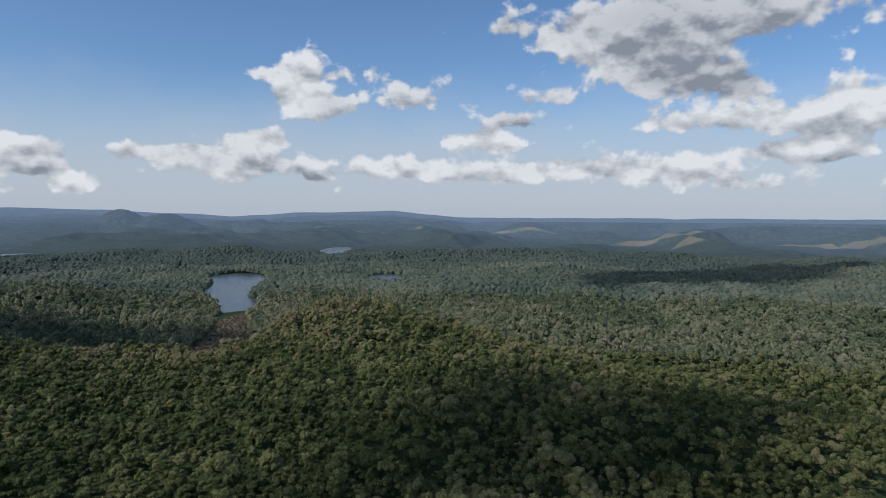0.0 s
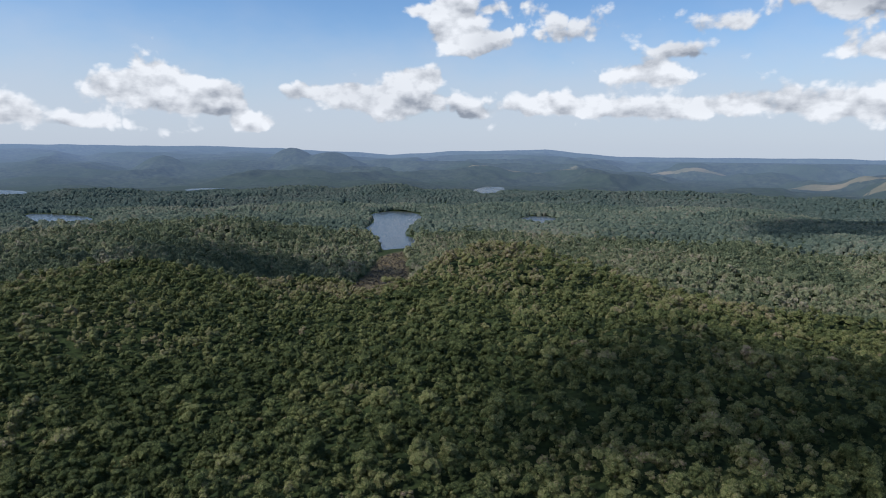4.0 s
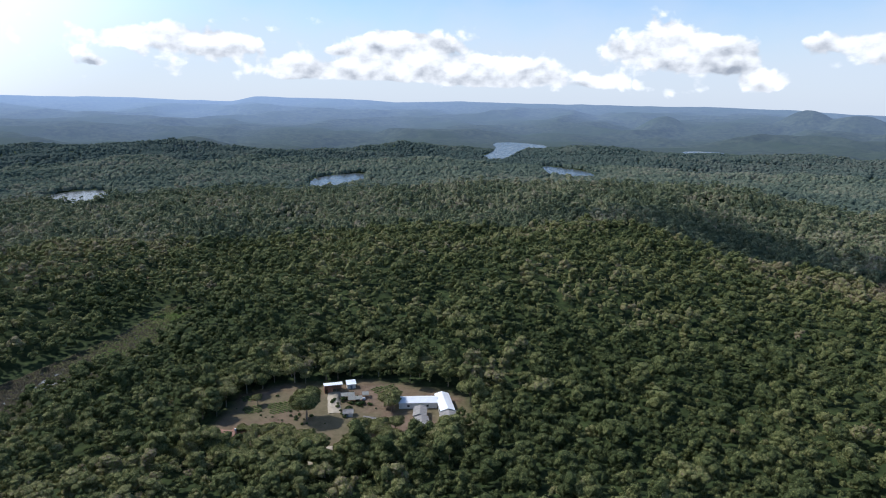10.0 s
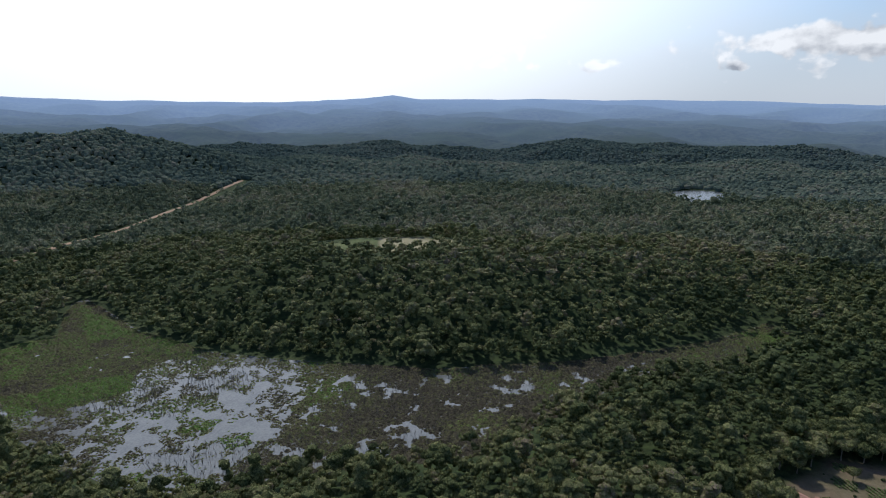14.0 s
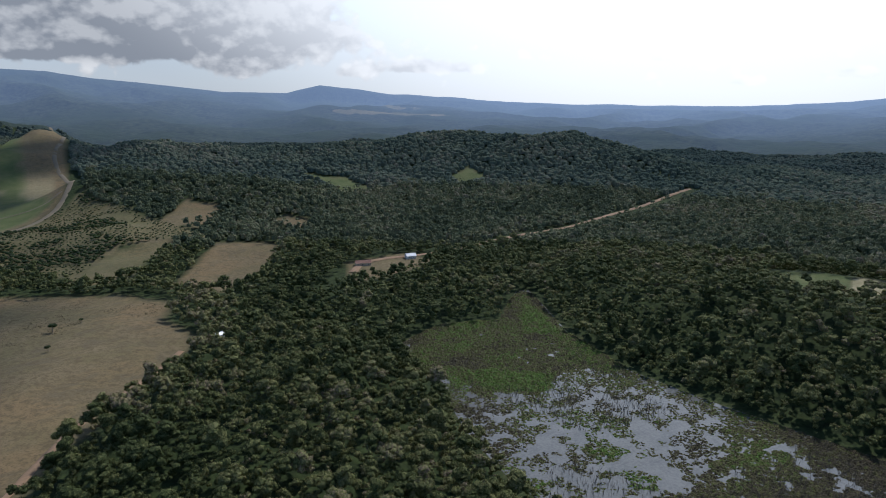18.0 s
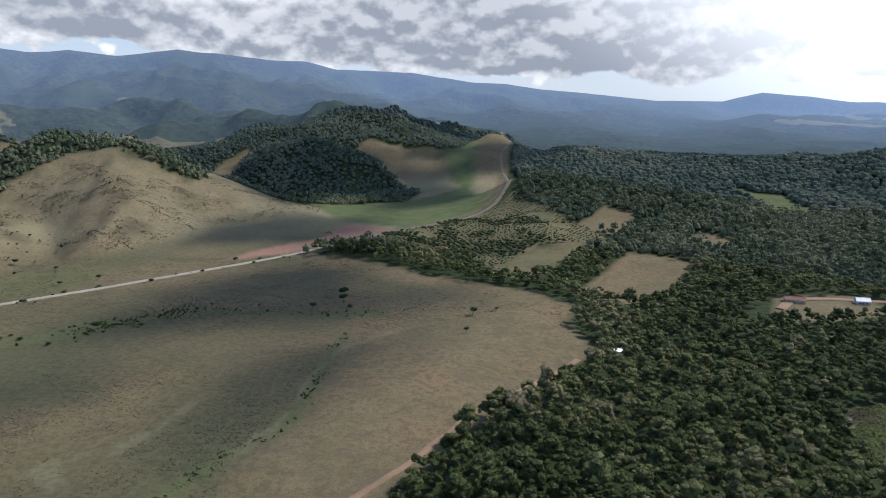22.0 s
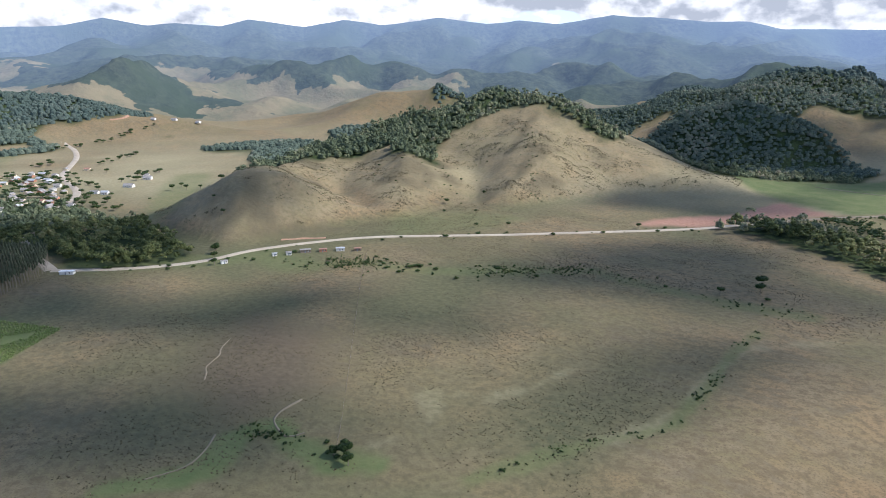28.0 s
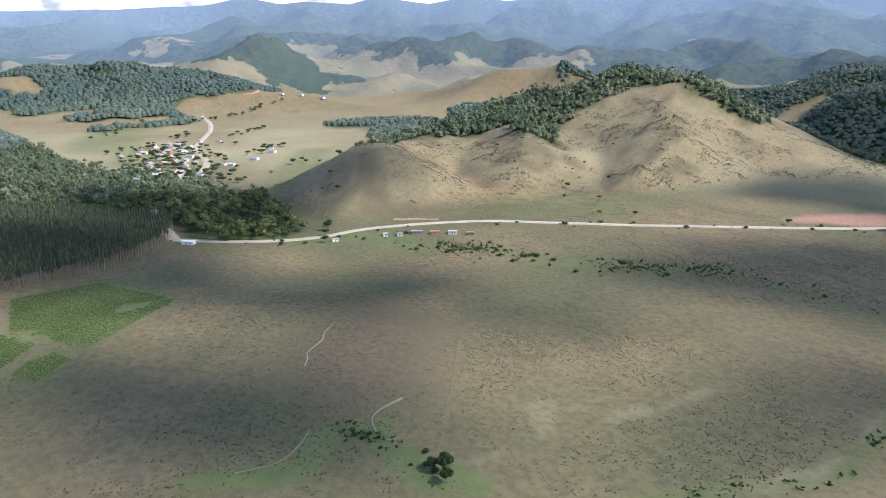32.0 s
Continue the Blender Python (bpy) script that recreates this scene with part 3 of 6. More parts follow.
def relief(x, y):
    r = np.hypot(x, y)
    az = np.degrees(np.arctan2(-x, y))
    out = poly_distance(OPEN, x, y)
    wild = step(-40, 120, out)                       # 0 over the pastures, 1 in the forest
    basin = step(-150, -330, x) * step(220, 20, y) * (1 - step(1100, 1900, r))      # the flat land round the marsh
    z = wild * ((8 - 4 * basin) + (40 - 28 * basin) * fbm(x, y, 330, 4, 3) + (30 - 14 * basin) * step(450, 1500, r) * fbm(x, y, 560, 4, 8)) + (1 - wild) * (1.5 * fbm(x, y, 220, 3, 5) + 0.5)
    z = z + (1 - wild) * step(1250, 2000, r) * (25 + 75 * step(1500, 3000, r)) * ridged(x, y, 620, 3, 21) ** 1.3
    bumps = 0.0
    for w, line in FOREST_RIDGES + VALLEY_RIDGES:
        d, h = line_distance(line, x, y)
        bumps = bumps + np.maximum(h * np.exp(-((d / w) ** 2)), 0.0) ** 7
    far_hill = step(1500, 2000, r)
    bumps = bumps ** (1 / 7)
    bumps = bumps * (1 + 0.22 * fbm(x, y, 130, 4, 31)) - bumps * far_hill * (1 - wild) * 0.5 * (1 - ridged(x, y, 420, 3, 35)) - (1 - far_hill) * np.minimum(bumps, 60) * 0.30 * np.abs(fbm(x, y, 75, 4, 33))
    hill = 0.0
    for fall, line in SPURS:
        d, h = line_distance(line, x, y)
        d = np.sqrt((d + 20 * fbm(x, y, 80, 4, 37)) ** 2 + 14.0 ** 2) - 14
        hill = hill + np.maximum(h - fall * d, 0.0) ** 7
    hill = hill ** (1 / 7)
    hill = hill * (1 + 0.14 * fbm(x, y, 55, 3, 39)) - np.minimum(hill, 30) * 0.32 * np.abs(fbm(x, y, 52, 4, 33))
    z = z + np.maximum(bumps, hill)
    el = np.interp(az, [s[0] for s in SKYLINE], [s[1] for s in SKYLINE])
    rim = 165 + 4650 * np.tan(np.radians(el + 0.10 * fbm(az, 0 * az, 3.0, 4, 49)))
    # mountains: spurs and gullies falling from the skyline; beyond the forest, low ridges one behind the other
    climb = np.clip((r - 2500) / 2150, 0, 1)
    spur = ridged(x, y, 1000, 5, 41)
    high = np.maximum(rim, 0) * climb ** 1.25 * (1 - (0.62 - 0.30 * climb) * (1 - spur) * (1 - step(4480, 4645, r)))
    low = rim * climb ** 1.5 * 0.85 + 72 * (ridged(x, y, 560, 4, 47) - 0.40) * step(2300, 3000, r) * (1 - step(4300, 4640, r)) + 0.15 * rim * step(4300, 4645, r)
    mount = step(90, 220, rim)
    z = z * (1 - step(2300, 4300, r)) + mount * high + (1 - mount) * low
    z = np.where((r > 2300) & (r < 4560), np.minimum(z, 150 + r * np.tan(np.radians(el - 0.10))), z)
    # lone hills over the plain
    for hx, hy, h, w in ((-1480, 3410, 132, 200), (-1250, 3450, 112, 230), (-2010, 2990, 100, 150), (-1700, 3150, 78, 260), (2350, 3560, 40, 300)):
        d2 = ((x - hx) ** 2 + (y - hy) ** 2) / w ** 2
        z = np.where(d2 < 5, np.maximum(z, h * np.exp(-d2) * (1 + 0.25 * fbm(x, y, 180, 4, 51))), z)
    for poly in WATERS.values():
        d = poly_distance(poly, x, y)
        z = np.where(d < 320, WATER_Z + (z - WATER_Z) * step(10, 320, d) + np.clip(d, -6, 10) * 0.12 * (1 - step(10, 60, d)), z)
    for poly, level, reach in ((MARSH, 0.0, 60), (DELTA, 2.0, 60), (FARM, 6.0, 70), (GREEN_FIELD, 33.0, 70)):
        d = poly_distance(poly, x, y)
        z = level + (z - level) * step(0, reach, d)
    return z


def relief_at(x, y):
    return float(relief(np.array([float(x)]), np.array([float(y)]))[0])


def mesh_object(name, verts, faces, mat, smooth=False, parent=None):
    """One mesh from numpy arrays of corners and equal-sided faces."""
    verts, faces = np.asarray(verts, np.float32), np.asarray(faces, np.int32)
    me = bpy.data.meshes.new(name)
    n, k = faces.shape
    me.vertices.add(len(verts))
    me.vertices.foreach_set("co", verts.ravel())
    me.loops.add(n * k)
    me.loops.foreach_set("vertex_index", faces.ravel())
    me.polygons.add(n)
    me.polygons.foreach_set("loop_start", np.arange(0, n * k, k, dtype=np.int32))
    me.update(calc_edges=True)
    me.polygons.foreach_set("use_smooth", np.full(n, smooth, bool))
    if mat:
        me.materials.append(mat)
    ob = new(name, me)
    ob.parent = parent
    return ob


def point_attribute(ob, name, values):
    at = ob.data.attributes.new(name, "FLOAT", "POINT")
    at.data.foreach_set("value", np.asarray(values, np.float32))


def mask_of(poly, x, y, soft, wobble=0.0, seed=60):
    d = poly_distance(poly, x, y)
    if wobble:
        d = d + wobble * fbm(x, y, wobble * 4, 3, seed)
    return 1 - step(-soft, soft, d)


def high_wood(x, y, z):
    """Above about 0.12 where far hills carry woods: their tops and shady sides."""
    return 0.20 + 0.5 * fbm(x, y, 330, 5, 77) + np.clip((z - 110) / 600, -0.16, 0.16)


def build_ground(name, radii, na, mat):
    az = np.linspace(0, 2 * np.pi, na, endpoint=False)
    rr, aa = np.meshgrid(radii, az, indexing="ij")
    x, y = -np.sin(aa) * rr, np.cos(aa) * rr
    x, y = x.ravel(), y.ravel()
    z = relief(x, y)
    i = np.arange(len(radii) - 1)[:, None] * na
    j = np.arange(na)[None, :]
    j2 = (j + 1) % na
    faces = np.stack([(i + j), (i + j2), (i + na + j2), (i + na + j)], -1).reshape(-1, 4)[:, ::-1]
    ob = mesh_object(name, np.stack([x, y, z], -1), faces, mat, smooth=True)
    d_open = poly_distance(OPEN, x, y)
    grass = 1 - step(-6, 6, d_open + 8 * fbm(x, y, 30, 3, 71))
    grass = grass * (1 - step(0.10, 0.14, high_wood(x, y, z)) * step(1300, 1500, np.hypot(x, y)))
    for poly in WOODS:
        grass = grass * (1 - mask_of(poly, x, y, 6, 10))
    grass = grass * (1 - 0.45 * step(3000, 4300, np.hypot(x, y)))
    bearing = np.degrees(np.arctan2(-x, y))
    for a0, r0, wa, wr in FAR_FIELDS:
        d = np.hypot((bearing - a0) / wa, (np.hypot(x, y) - r0) / wr)
        grass = np.maximum(grass, 1 - step(0.6, 1.3, d + 0.7 * fbm(x, y, 220, 3, 73)))
    for poly in FIELDS + [FARM, DELTA, ORCHARD, LODGE, PALE_FIELD] + BARE + HILL_FIELDS:
        grass = np.maximum(grass, mask_of(poly, x, y, 3, 4))
    point_attribute(ob, "grass", grass)
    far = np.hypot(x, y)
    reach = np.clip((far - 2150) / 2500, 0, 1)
    hazy_side = step(-300, 900, d_open)
    # painted haze: glow grows with distance, most over the forest side towards the sun
    point_attribute(ob, "far", hazy_side * (0.24 + (0.90 + 0.75 * step(30, 80, bearing) * step(175, 130, bearing)) * reach ** 1.6) + (1 - hazy_side) * (0.12 + 0.62 * reach))
    lush = np.maximum(mask_of(MEADOW, x, y, 8, 12), mask_of(GREEN_FIELD, x, y, 5, 5) * (1 - mask_of(PALE_FIELD, x, y, 3, 4)))
    lush = np.maximum(lush, mask_of(FARM, x, y, 8, 10) * 0.8 * step(-0.06, 0.14, fbm(x, y, 22, 3, 99)))
    for poly in CROPS + HILL_FIELDS:
        lush = np.maximum(lush, mask_of(poly, x, y, 2, 3))
    lush = np.maximum(lush, 0.42 * mask_of(HILL_FOOT, x, y, 14, 20))
    flat = step(-25, -60, d_open) * step(6, 2.5, z) * (1 - step(900, 1200, far))
    point_attribute(ob, "olive", flat * np.clip(0.62 + 1.1 * fbm(x, y, 85, 4, 105), 0.1, 1.0))
    lush = np.maximum(lush, 0.36 * mask_of(ORCHARD, x, y, 8, 12))
    lush = np.maximum(lush, 0.30 * mask_of(FIELDS[1], x, y, 4, 6))
    for line, w, strength in HOLLOWS:
        lush = np.maximum(lush, strength * (1 - step(w * 0.5, w * 1.3, line_distance(line, x, y)[0] + 5 * fbm(x, y, 14, 3, 95))))
    point_attribute(ob, "lush", lush)
    pale = 0.0 * x
    for line, w in CHANNELS:
        pale = np.maximum(pale, 0.26 - 0.26 * step(w * 0.3, w * 1.5, line_distance(line, x, y)[0] + 8 * fbm(x, y, 16, 4, 97)))
    pale = np.maximum(pale, 0.85 * (1 - 0.6 * step(1300, 1600, np.hypot(x, y))) * step(820, 1000, np.hypot(x, y)) * (d_open < -20) * (1 - step(8, 40, z)) * (0.6 + 0.8 * fbm(x, y, 120, 4, 101)))
    pale = np.maximum(pale, 1.0 * mask_of(PALE_FIELD, x, y, 3, 4))
    hill = step(6, 18, z) * step(-300, -420, y) * step(150, 260, x) * (1 - step(1150, 1350, far))
    pale = np.maximum(pale, 0.25 * hill)
    scrub = 0.7 * hill * step(0.06, 0.30, fbm(x, y, 60, 5, 93))
    for line, w in SCARS:
        scrub = np.maximum(scrub, 0.62 - 0.62 * step(w * 0.2, w * 1.2, line_distance(line, x, y)[0] + 9 * fbm(x, y, 18, 3, 103)))
    point_attribute(ob, "scrub", scrub)
    point_attribute(ob, "pale", np.clip(pale, 0, 1))
    point_attribute(ob, "burn", 0.85 * mask_of(BURN, x, y, 26, 75))
    point_attribute(ob, "marsh", mask_of(MARSH, x, y, 4, 6))
    point_attribute(ob, "soil", mask_of(RED_SOIL, x, y, 5, 8))
    point_attribute(ob, "earth", mask_of(FARM, x, y, 6, 10) * (0.62 + 0.38 * step(-0.12, 0.1, fbm(x, y, 24, 3, 91))))
    return ob


def ground_material():
    m, nt, bsdf = material("ground")

    def node(kind, **inputs):
        n = nt.nodes.new(kind)
        for key, v in inputs.items():
            n.inputs[key].default_value = v
        return n

    def link(a, b):
        nt.links.new(a, b)

    def noise_of(size, detail=5):
        n = node("ShaderNodeTexNoise", Scale=1.0 / size, Detail=detail, Roughness=0.6)
        link(tex.outputs["Object"], n.inputs["Vector"])
        return n.outputs["Fac"]

    def mix(fac, a, b):
        n = nt.nodes.new("ShaderNodeMix")
        n.data_type = "RGBA"
        if fac is not None:
            link(fac, n.inputs[0])
        for k, v in ((6, a), (7, b)):
            if isinstance(v, tuple):
                n.inputs[k].default_value = rgb(v)
            else:
                link(v, n.inputs[k])
        return n.outputs[2]

    def ramp(v, lo, hi):
        n = nt.nodes.new("ShaderNodeMapRange")
        n.inputs["From Min"].default_value, n.inputs["From Max"].default_value = lo, hi
        link(v, n.inputs["Value"])
        return n.outputs["Result"]

    def mask(name):
        n = nt.nodes.new("ShaderNodeAttribute")
        n.attribute_name = name
        return n.outputs["Fac"]

    tex = nt.nodes.new("ShaderNodeTexCoord")
    wide, mid, fine, tiny = noise_of(90), noise_of(22), noise_of(4), noise_of(1.1)
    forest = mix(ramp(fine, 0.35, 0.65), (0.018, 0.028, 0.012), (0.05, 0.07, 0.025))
    bands = node("ShaderNodeTexNoise", Scale=0.03, Detail=6.0, Roughness=0.62, Distortion=1.6)
    drawn = node("ShaderNodeMapping", Scale=(1.0, 1.5, 1.0), Rotation=(0.0, 0.0, 0.5))
    link(tex.outputs["Object"], drawn.inputs["Vector"])
    link(drawn.outputs[0], bands.inputs["Vector"])
    dry = mix(ramp(wide, 0.44, 0.57), (0.222, 0.158, 0.084), (0.172, 0.142, 0.074))
    dry = mix(ramp(bands.outputs["Fac"], 0.46, 0.64), dry, (0.146, 0.120, 0.074))
    dry = mix(ramp(mid, 0.50, 0.66), dry, (0.198, 0.156, 0.090))
    dry = mix(ramp(fine, 0.46, 0.66), dry, (0.132, 0.104, 0.058))
    dry = mix(ramp(tiny, 0.50, 0.70), dry, (0.118, 0.090, 0.053))
    dry = mix(mask("olive"), dry, mix(ramp(fine, 0.36, 0.64), (0.118, 0.112, 0.058), (0.083, 0.082, 0.043)))
    dry = mix(mask("burn"), dry, mix(ramp(fine, 0.4, 0.6), (0.074, 0.058, 0.040), (0.104, 0.084, 0.056)))
    dry = mix(mask("pale"), dry, mix(ramp(fine, 0.35, 0.65), (0.31, 0.27, 0.165), (0.25, 0.225, 0.125)))
    dry = mix(mask("scrub"), dry, mix(ramp(fine, 0.4, 0.6), (0.068, 0.060, 0.036), (0.115, 0.098, 0.06)))
    green = mix(ramp(mid, 0.35, 0.65), (0.085, 0.112, 0.042), (0.125, 0.138, 0.058))
    wet = mix(ramp(fine, 0.4, 0.6), (0.05, 0.07, 0.025), (0.11, 0.10, 0.05))
    red = mix(ramp(fine, 0.35, 0.65), (0.25, 0.135, 0.095), (0.315, 0.185, 0.13))
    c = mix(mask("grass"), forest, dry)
    c = mix(mask("lush"), c, green)
    c = mix(mask("marsh"), c, wet)
    c = mix(mask("soil"), c, red)
    c = mix(mask("earth"), c, mix(ramp(fine, 0.38, 0.62), (0.128, 0.088, 0.060), (0.190, 0.136, 0.094)))
    link(c, bsdf.inputs["Base Color"])
    bsdf.inputs["Roughness"].default_value = 0.95
    bsdf.inputs["Specular IOR Level"].default_value = 0.1
    bump = node("ShaderNodeBump", Strength=0.8, Distance=0.7)
    link(fine, bump.inputs["Height"])
    link(bump.outputs[0], bsdf.inputs["Normal"])
    return m


def backdrop_material():
    """Distant hills of woods and dry grass; a blue glow stands in for the miles of hazy air before them."""
    m, nt, bsdf = material("distance")

    def node(kind, **inputs):
        n = nt.nodes.new(kind)
        for key, v in inputs.items():
            n.inputs[key].default_value = v
        return n

    def mix(fac, a, b):
        n = node("ShaderNodeMix")
        n.data_type = "RGBA"
        nt.links.new(fac, n.inputs[0])
        for k, v in ((6, a), (7, b)):
            if isinstance(v, tuple):
                n.inputs[k].default_value = rgb(v)
            else:
                nt.links.new(v, n.inputs[k])
        return n.outputs[2]

    def noise_of(size, lo, hi, detail=6.0):
        n, q = node("ShaderNodeTexNoise", Scale=1.0 / size, Detail=detail, Roughness=0.62), node("ShaderNodeMapRange")
        nt.links.new(tex.outputs["Object"], n.inputs["Vector"])
        q.inputs["From Min"].default_value, q.inputs["From Max"].default_value = lo, hi
        nt.links.new(n.outputs["Fac"], q.inputs["Value"])
        return q.outputs["Result"]

    tex, at, far = node("ShaderNodeTexCoord"), node("ShaderNodeAttribute"), node("ShaderNodeAttribute")
    at.attribute_name, far.attribute_name = "grass", "far"
    canopy = noise_of(26, 0.36, 0.66)
    woods = mix(canopy, (0.028, 0.038, 0.030), (0.062, 0.076, 0.050))
    woods = mix(noise_of(330, 0.45, 0.62), woods, (0.040, 0.055, 0.032))
    grass = mix(noise_of(140, 0.38, 0.62), (0.180, 0.150, 0.088), (0.112, 0.108, 0.062))
    edge = node("ShaderNodeMath")
    edge.operation = "MULTIPLY_ADD"
    edge.inputs[1].default_value, edge.inputs[2].default_value = 1.0, -0.56
    nt.links.new(noise_of(60, 0.30, 0.70), edge.inputs[0])
    both, cut = node("ShaderNodeMath"), node("ShaderNodeMapRange")
    both.operation = "ADD"
    nt.links.new(at.outputs["Fac"], both.inputs[0])
    nt.links.new(edge.outputs[0], both.inputs[1])
    cut.inputs["From Min"].default_value, cut.inputs["From Max"].default_value = 0.42, 0.58
    nt.links.new(both.outputs[0], cut.inputs["Value"])
    nt.links.new(mix(cut.outputs["Result"], woods, grass), bsdf.inputs["Base Color"])
    bump = node("ShaderNodeBump", Strength=0.4, Distance=6.0)
    nt.links.new(canopy, bump.inputs["Height"])
    nt.links.new(bump.outputs[0], bsdf.inputs["Normal"])
    bsdf.inputs["Roughness"].default_value = 1.0
    bsdf.inputs["Specular IOR Level"].default_value = 0.0
    # emission imitates blue air haze; the hills are no light source
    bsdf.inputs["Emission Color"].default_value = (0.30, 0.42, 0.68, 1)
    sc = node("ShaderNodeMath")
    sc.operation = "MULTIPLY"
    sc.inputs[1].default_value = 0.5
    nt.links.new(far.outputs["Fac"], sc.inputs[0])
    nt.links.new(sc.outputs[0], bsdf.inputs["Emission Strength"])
    return m


FAR_EDGE = 2150.0
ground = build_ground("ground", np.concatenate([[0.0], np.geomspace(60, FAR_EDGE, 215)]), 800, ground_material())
tagged(ground, "rolling land of forest floor, dry pasture and marsh", "ground", kind="structure")
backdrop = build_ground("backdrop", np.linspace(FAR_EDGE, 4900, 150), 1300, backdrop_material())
tagged(backdrop, "distant hills and mountains on the horizon with a blue haze glow", "hills", kind="structure")

# ---- forest ----
LEAF = foliage("forest_leaves", (0.082, 0.104, 0.040), (0.196, 0.210, 0.080), (0.275, 0.264, 0.114), dry=(0.33, 0.255, 0.178), scale=1.1, gloss=0.05, gap_grain_span=(0.45, 1.45), relief_depth=0.9)
# leaf copies for the outer rings: distance haze put into their greyer, bluer colours
LEAF_MID = foliage("forest_leaves_hazy", (0.100, 0.128, 0.076), (0.200, 0.222, 0.124), (0.270, 0.270, 0.156), dry=(0.33, 0.28, 0.21), scale=0.6, gloss=0.03, gap_grain_span=(0.5, 1.35), relief_depth=0.8)
LEAF_FAR = foliage("far_leaves_hazy", (0.098, 0.130, 0.102), (0.150, 0.180, 0.132), (0.190, 0.208, 0.146), dry=(0.225, 0.212, 0.168), scale=0.35, gloss=0.0, gap_grain_span=(0.8, 1.15), relief_depth=0.6)
LEAF_DISTANT = foliage("distant_leaves_hazy", (0.082, 0.114, 0.098), (0.104, 0.134, 0.112), (0.122, 0.146, 0.120), dry=(0.135, 0.147, 0.125), scale=0.2, gloss=0.0, gap_grain_span=(0.85, 1.1), relief_depth=0.5)


def icosphere(level):
    bm = bmesh.new()
    bmesh.ops.create_icosphere(bm, subdivisions=level, radius=1.0)
    v = np.array([p.co[:] for p in bm.verts])
    f = np.array([[q.index for q in p.verts] for p in bm.faces])
    bm.free()
    return v, f


def crown_templates(level, leaves, count, seed, keep=-0.45, size=1.0):
    """Crowns of unit radius: a lumpy core with clumps of leaves standing out of it."""
    rng = np.random.default_rng(seed)
    made = []
    base_v, base_f = icosphere(level)
    base_f = base_f[base_v[base_f].mean(1)[:, 2] > keep]
    for k in range(count):
        lobes = rng.normal(size=(11, 3))
        lobes[:, 2] = np.abs(lobes[:, 2]) * 0.8 - 0.15
        lobes /= np.linalg.norm(lobes, axis=1)[:, None]
        squash = rng.uniform(0.5, 0.85)

        def bulge(d):
            return np.max(np.exp(-((1 - d @ lobes.T) / 0.09)), 1)

        v = base_v * (0.66 + 0.32 * bulge(base_v) + rng.uniform(-0.06, 0.06, len(base_v)))[:, None]
        v[:, 2] *= squash
        vs, fs = [v], [base_f]
        n = len(v)
        if leaves:
            d = rng.normal(size=(leaves, 3))
            d[:, 2] = np.abs(d[:, 2]) * 0.9 - 0.3
            d /= np.linalg.norm(d, axis=1)[:, None]
            c = d * (0.68 + 0.36 * bulge(d) + rng.uniform(-0.05, 0.10, leaves))[:, None]
            c[:, 2] *= squash
            s = rng.uniform(0.09, 0.19, leaves)[:, None] * size
            t1 = np.cross(d, rng.normal(size=(leaves, 3)))
            t1 /= np.linalg.norm(t1, axis=1)[:, None]
            t2 = np.cross(d, t1) + d * rng.uniform(-0.9, 0.6, (leaves, 1))
            q = np.stack([c - t1 * s * 1.2, c + t2 * s * 1.3, c + t1 * s * 1.2 - t2 * s * 0.5], 1)
            vs.append(q.reshape(-1, 3))
            a = n + np.arange(leaves) * 3
            fs.append(np.stack([a, a + 1, a + 2], -1))
        made.append((np.concatenate(vs), np.concatenate(fs)))
    return made


def plant(name, x, y, z, radius, height, templates, mat, rng, label, tint=None, flat=1.05):
    """All crowns of one wood in one mesh."""
    pick = rng.integers(0, len(templates), len(x))
    turn = rng.uniform(0, 2 * np.pi, len(x))
    tint = rng.beta(2.2, 2.6, len(x)) if tint is None else tint
    vs, fs, ts, base = [], [], [], 0
    for k, (tv, tf) in enumerate(templates):
        sel = np.nonzero(pick == k)[0]
        if not len(sel):
            continue
        c, s = np.cos(turn[sel])[:, None], np.sin(turn[sel])[:, None]
        r = radius[sel][:, None]
        px = (tv[:, 0] * c - tv[:, 1] * s) * r + x[sel][:, None]
        py = (tv[:, 0] * s + tv[:, 1] * c) * r + y[sel][:, None]
        pz = tv[:, 2] * r * flat + (z[sel] + height[sel])[:, None]
        vs.append(np.stack([px, py, pz], -1).reshape(-1, 3))
        fs.append((tf[None] + (np.arange(len(sel)) * len(tv))[:, None, None]).reshape(-1, 3) + base)
        ts.append(np.repeat(tint[sel], len(tv)))
        base += len(sel) * len(tv)
    ob = mesh_object(name, np.concatenate(vs), np.concatenate(fs), mat)
    point_attribute(ob, "tint", np.concatenate(ts))
    return tagged(ob, label, "forest", kind="stuff")


# lanes kept clear of trees: (line, half width)
CUTTINGS = [([(-280, -540, 0), (-345, -596, 0), (-420, -598, 0), (-508, -590, 0), (-613, -611, 0), (-723, -624, 0), (-862, -652, 0), (-1096, -690, 0)], 17),
            ([(104, -835, 0), (29, -935, 0), (-85, -1045, 0), (-132, -1127, 0), (-160, -1250, 0), (-166, -1370, 0), (-160, -1574, 0), (-215, -1860, 0), (-210, -2259, 0)], 22),
            ([(760, -400, 0), (815, -445, 0), (885, -488, 0)], 12)]


